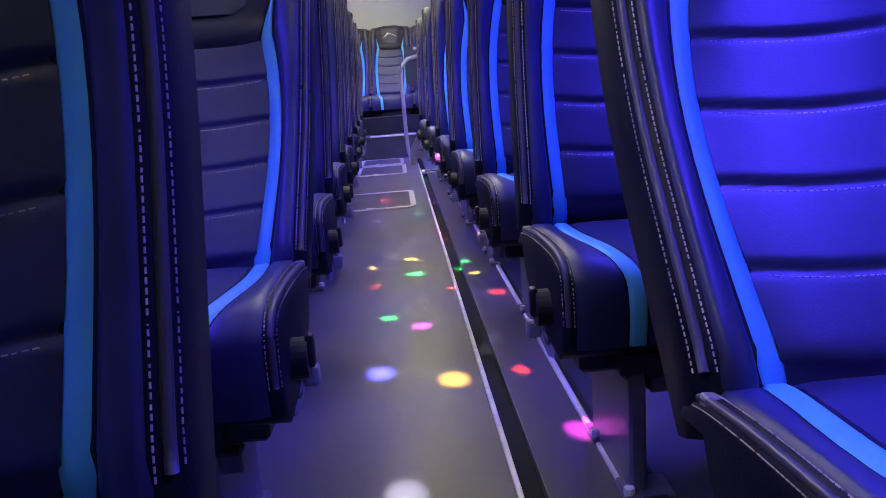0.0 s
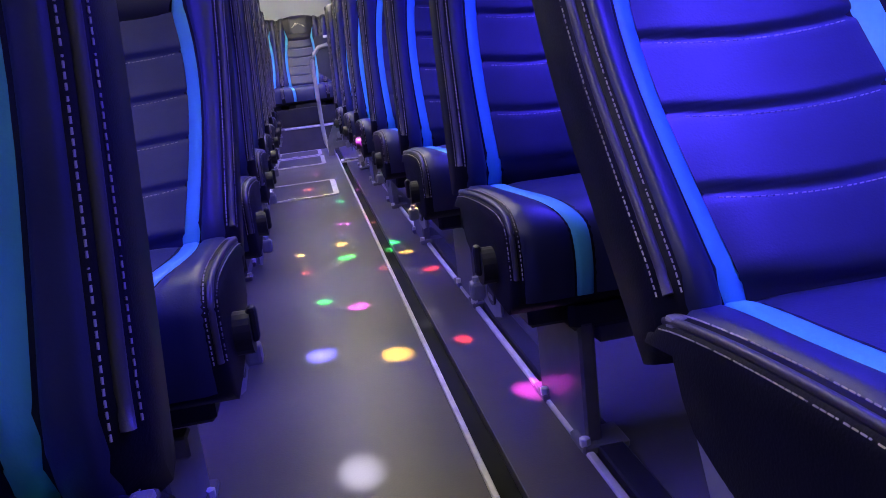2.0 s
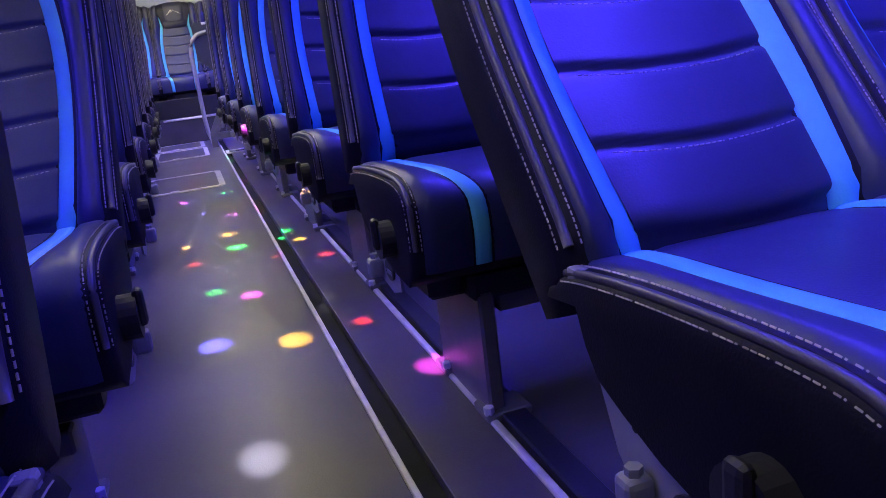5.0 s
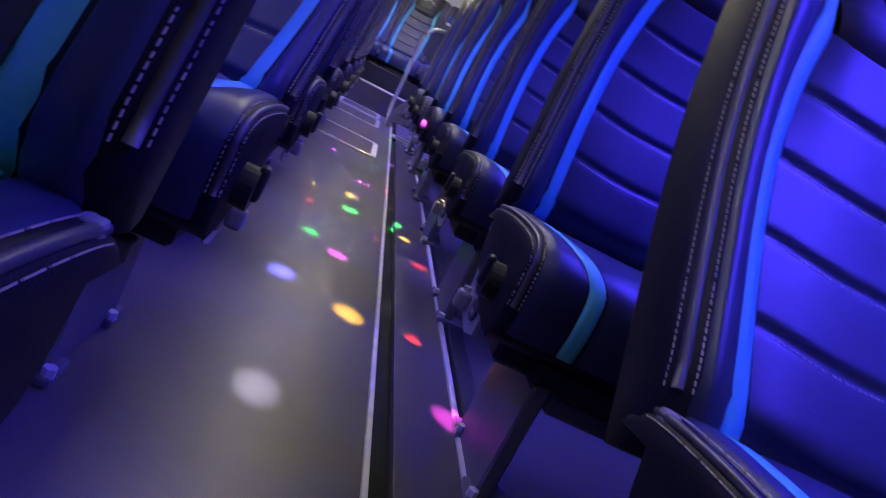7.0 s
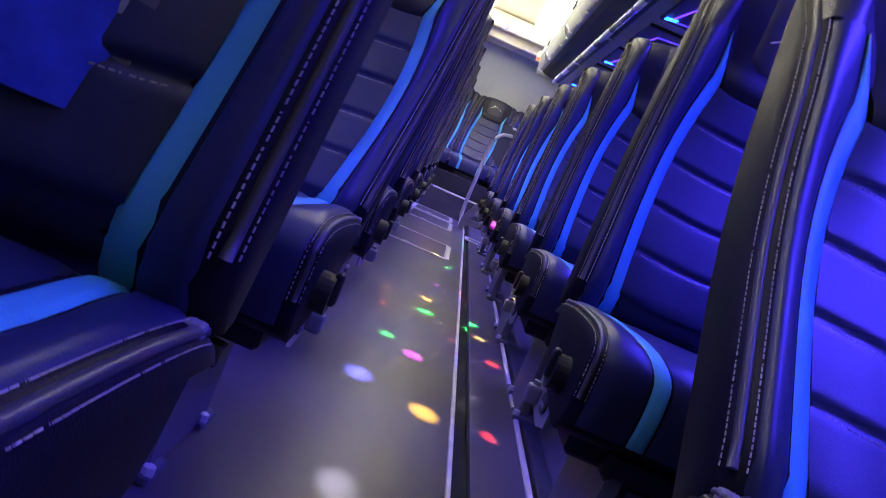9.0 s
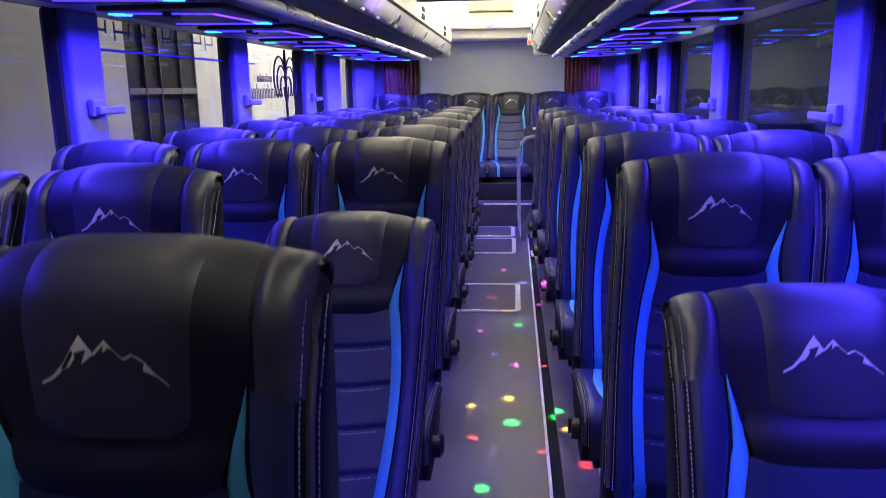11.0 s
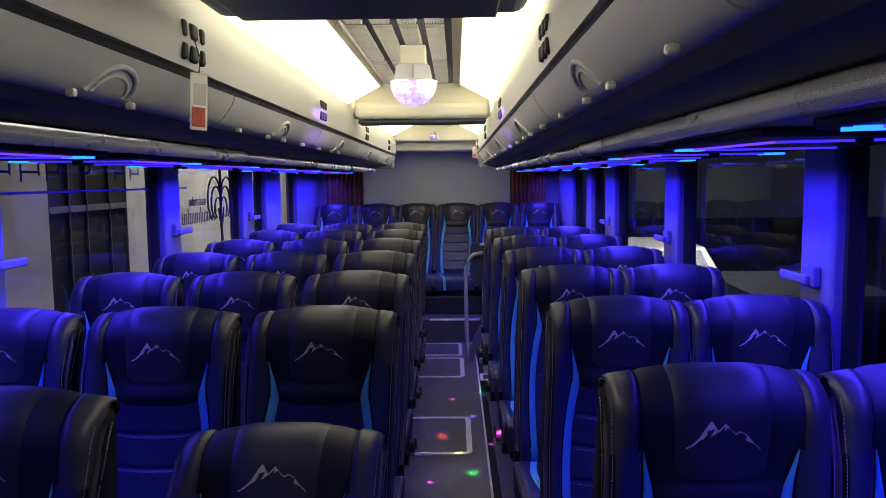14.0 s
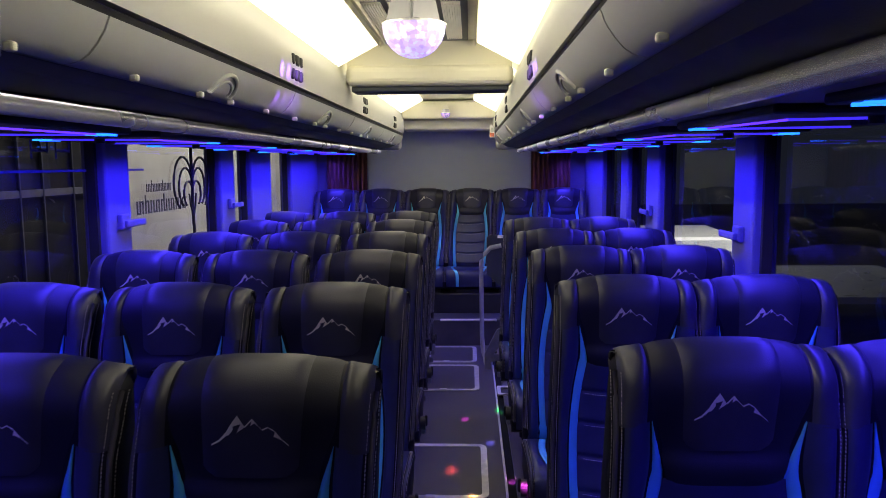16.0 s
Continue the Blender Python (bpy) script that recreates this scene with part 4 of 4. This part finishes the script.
disco(-0.256, 3.03, 1.705, 0.036, M["disco_dim"], 1.76)

SPOT_COLOURS = {"g": (0.03, 1.0, 0.12), "m": (1.0, 0.08, 0.9), "w": (0.8, 0.75, 1.0), "b": (0.15, 0.15, 1.0), "y": (1.0, 0.55, 0.06), "r": (1.0, 0.06, 0.05)}
for x, y, c, wide in ((-0.125, -1.76, "g", 1.6), (-0.04, -1.85, "m", 1.8), (-0.10, -1.52, "w", 1.6), (-0.04, -1.31, "g", 1.5), (-0.095, -2.66, "w", 1.9), (0.215, -2.50, "m", 1.5),
                      (0.115, -1.99, "w", 2.0), (-0.142, -2.15, "b", 2.0), (0.014, -2.22, "y", 2.0), (-0.169, -1.43, "r", 1.5), (0.19, -1.60, "r", 1.8), (-0.05, -1.1, "y", 1.4),
                      (-0.02, -0.75, "m", 1.4), (0.12, -1.2, "g", 1.4), (0.0, -0.2, "g", 1.4), (-0.15, 0.3, "r", 1.4),
                      (-0.19, -1.18, "y", 1.0), (0.06, -1.52, "r", 1.1), (0.15, -1.36, "y", 1.0), (-0.12, -0.62, "b", 1.0), (0.09, -0.70, "r", 1.0), (0.17, -0.45, "m", 1.0),
                      (-0.06, 0.05, "y", 0.9), (0.10, 0.22, "m", 0.9), (-0.19, -0.30, "m", 0.9), (0.02, 0.62, "b", 0.9), (-0.10, 0.95, "m", 0.8), (0.08, 1.10, "g", 0.8), (0.19, -1.95, "y", 1.2), (0.16, -2.2, "r", 1.2)):
    data = bpy.data.lights.new("disco_beam", "SPOT")
    far = y > -1.4
    data.energy, data.color, data.spot_size, data.spot_blend, data.shadow_soft_size = (50 if c == "w" else 900) * (2.2 if far else 1.0), SPOT_COLOURS[c], radians(wide * (1.6 if far else 1.1)), 1.0, 0.004
    new("disco_beam", data).matrix_world = look((-0.21 + 0.5 * 0.08 * (x + 0.21), -0.86 - 0.01, 1.555), (x, y, 0))

# violet streaks on the racks beside the lamp
for side, x in ((-1, -0.585), (1, 0.115)):
    for k in range(4):
        for z in (1.575, 1.495):
            data = bpy.data.lights.new("disco_beam", "SPOT")
            data.energy, data.color, data.spot_size, data.spot_blend, data.shadow_soft_size = 40 if z > 1.55 else 26, (0.30, 0.10, 1.0), radians(9.0), 0.8, 0.003
            new("disco_beam", data).matrix_world = look((-0.21 + side * 0.10, -0.86, 1.62), (x, -0.74 + 0.075 * k, z))

paper_tag(-0.560, -2.05, 1.428, 0.108, 48, 0.036)
paper_tag(0.098, 2.93, 1.51, 0.09, -35, 0.05)

# ---- outside ----
ground = thing("ground", "dark asphalt yard at night", "ground", "structure")
part("asphalt", box(-40, 40, -40, 40, -1.25, -1.05), M["asphalt"], ground)
outer = thing("yard_wall", "pale lit concrete wall beside the bus", "wall", "structure")
part("wall_face", box(-2.62, -2.45, 1.90, 9.0, -1.05, 3.2), M["concrete"], outer)
part("wall_face", box(-2.62, -2.45, -6.0, 0.85, -1.05, 3.2), M["concrete"], outer)
gate = thing("steel_gate", "dark steel gate with pale uprights between concrete walls", "gate")
part("leaf", box(-2.50, -2.46, 0.855, 1.895, -1.05, 3.0), M["gate"], gate)
for y in (1.08, 1.30, 1.62):
    part("upright", box(-2.46, -2.445, y, y + 0.012, -1.05, 3.0), M["ceiling_dark"], gate)
part("cross_bar", box(-2.46, -2.448, 0.86, 1.89, 1.15, 1.19), M["grey_metal"], gate)


def car(x, y, paint, label):
    """A parked car seen over its roof, nose towards -y."""
    c = thing("parked_car", label, "car", group="parked cars")
    c.location = (x, y, -1.05)
    side = [(-2.1, 0.35), (-2.1, 0.72), (-1.95, 0.82), (-1.1, 0.95), (-0.45, 1.42), (0.9, 1.46), (1.5, 1.05), (2.0, 1.0), (2.1, 0.6), (2.05, 0.35)]
    v, f = [], []
    cross = ((-0.84, 0.0), (-0.80, 0.6), (-0.62, 1.0), (0.62, 1.0), (0.80, 0.6), (0.84, 0.0))
    for yy, zt in side[1:-1]:
        for cx, k in cross:
            v.append((cx * (1 if k < 0.9 else (0.92 if zt > 1.2 else 1.1)), yy, 0.35 + (zt - 0.35) * k))
    n = len(cross)
    for i in range(len(side) - 3):
        for k in range(n - 1):
            f.append((i * n + k, i * n + k + 1, (i + 1) * n + k + 1, (i + 1) * n + k))
    f += [tuple(range(n)), tuple(range((len(side) - 3) * n, (len(side) - 2) * n))[::-1]]
    part("body", (v, f), paint, c, smooth=False)
    part("windscreen", ([(-0.55, -1.06, 0.985), (0.55, -1.06, 0.985), (0.5, -0.52, 1.385), (-0.5, -0.52, 1.385)], [(0, 1, 2, 3)]), M["glass"], c)
    for wx in (-0.78, 0.64):
        for wy in (-1.35, 1.3):
            w = part("wheel", cylinder((wx, wy, 0.32), "x", 0.32, 0.16, 20), M["rubber"], c)
            part("rim", cylinder((wx - 0.005, wy, 0.32), "x", 0.19, 0.17, 14), M["alu"], w)
    return c


car(2.75, 7.2, M["car_paint"], "silver parked car lit by a yard lamp outside")
car(2.9, 2.9, M["car_dark"], "dark parked car in the unlit yard outside")
car(2.9, -1.9, M["car_dark"], "dark parked car in the unlit yard outside")

# window lettering, seen from behind
decal = thing("window_decal", "black curled tree drawing and lettering on the window", "decal")
GX = X_LEFT - 0.030


def decal_line(pts, r):
    return tube([(GX, y, z) for y, z in pts], r, 5)


part("stem", decal_line([(0.82, 1.40), (0.822, 1.25), (0.818, 1.10), (0.83, 0.95), (0.82, 0.80)], 0.008), M["decal"], decal)
for sy in (-1, 1):
    for r, dz in ((0.085, 0.0), (0.055, -0.03), (0.115, 0.02)):
        pts = [(0.822 + sy * (r - r * math.cos(a)), 1.21 + dz + r * 1.1 * math.sin(a)) for a in [math.pi * 1.35 * k / 12 for k in range(13)]]
        part("curl", decal_line(pts, 0.0055), M["decal"], decal)
    part("leaf", decal_line([(0.822, 1.06), (0.822 + sy * 0.03, 1.12), (0.822 + sy * 0.045, 1.18)], 0.005), M["decal"], decal)
for z, h, y0, y1, step in ((1.205, 0.034, 0.30, 0.56, 0.0165), (1.115, 0.055, 0.20, 0.74, 0.027)):
    k, y = 0, y0
    while y < y1:
        tall = h * (1.45 if k % 7 == 3 else 1.0)
        part("letter_bar", box(GX - 0.001, GX + 0.001, y, y + step * 0.36, z, z + tall), M["decal"], decal)
        if k % 3 != 2:
            zz = z + (h * 0.86 if k % 2 else 0)
            part("letter_bar", box(GX - 0.001, GX + 0.001, y + step * 0.36, y + step, zz, zz + h * 0.14), M["decal"], decal)
        y, k = y + step, k + 1
# glass lettering in blue film along the first windows: an underline and outlined characters
film = thing("window_decal", "blue film lettering with a long underline on the window", "decal")
for y0, y1 in ((-1.36, -0.18), (0.03, 0.28)):
    part("underline", box(GX - 0.001, GX + 0.001, y0, y1, 1.296, 1.304), M["film_print"], film)
for y0, y1, z0 in ((-1.30, -1.22, 1.335), (-1.17, -1.06, 1.335), (-1.02, -0.94, 1.335), (-0.80, -0.72, 1.345), (-0.52, -0.42, 1.340), (-0.38, -0.29, 1.340)):
    part("letter_bar", box(GX - 0.001, GX + 0.001, y0, y0 + 0.008, z0, 1.40), M["film_print"], film)
    part("letter_bar", box(GX - 0.001, GX + 0.001, y1 - 0.008, y1, z0 + 0.02, 1.40), M["film_print"], film)
    part("letter_bar", box(GX - 0.001, GX + 0.001, y0 + 0.008, y1 - 0.008, 1.362, 1.370), M["film_print"], film)
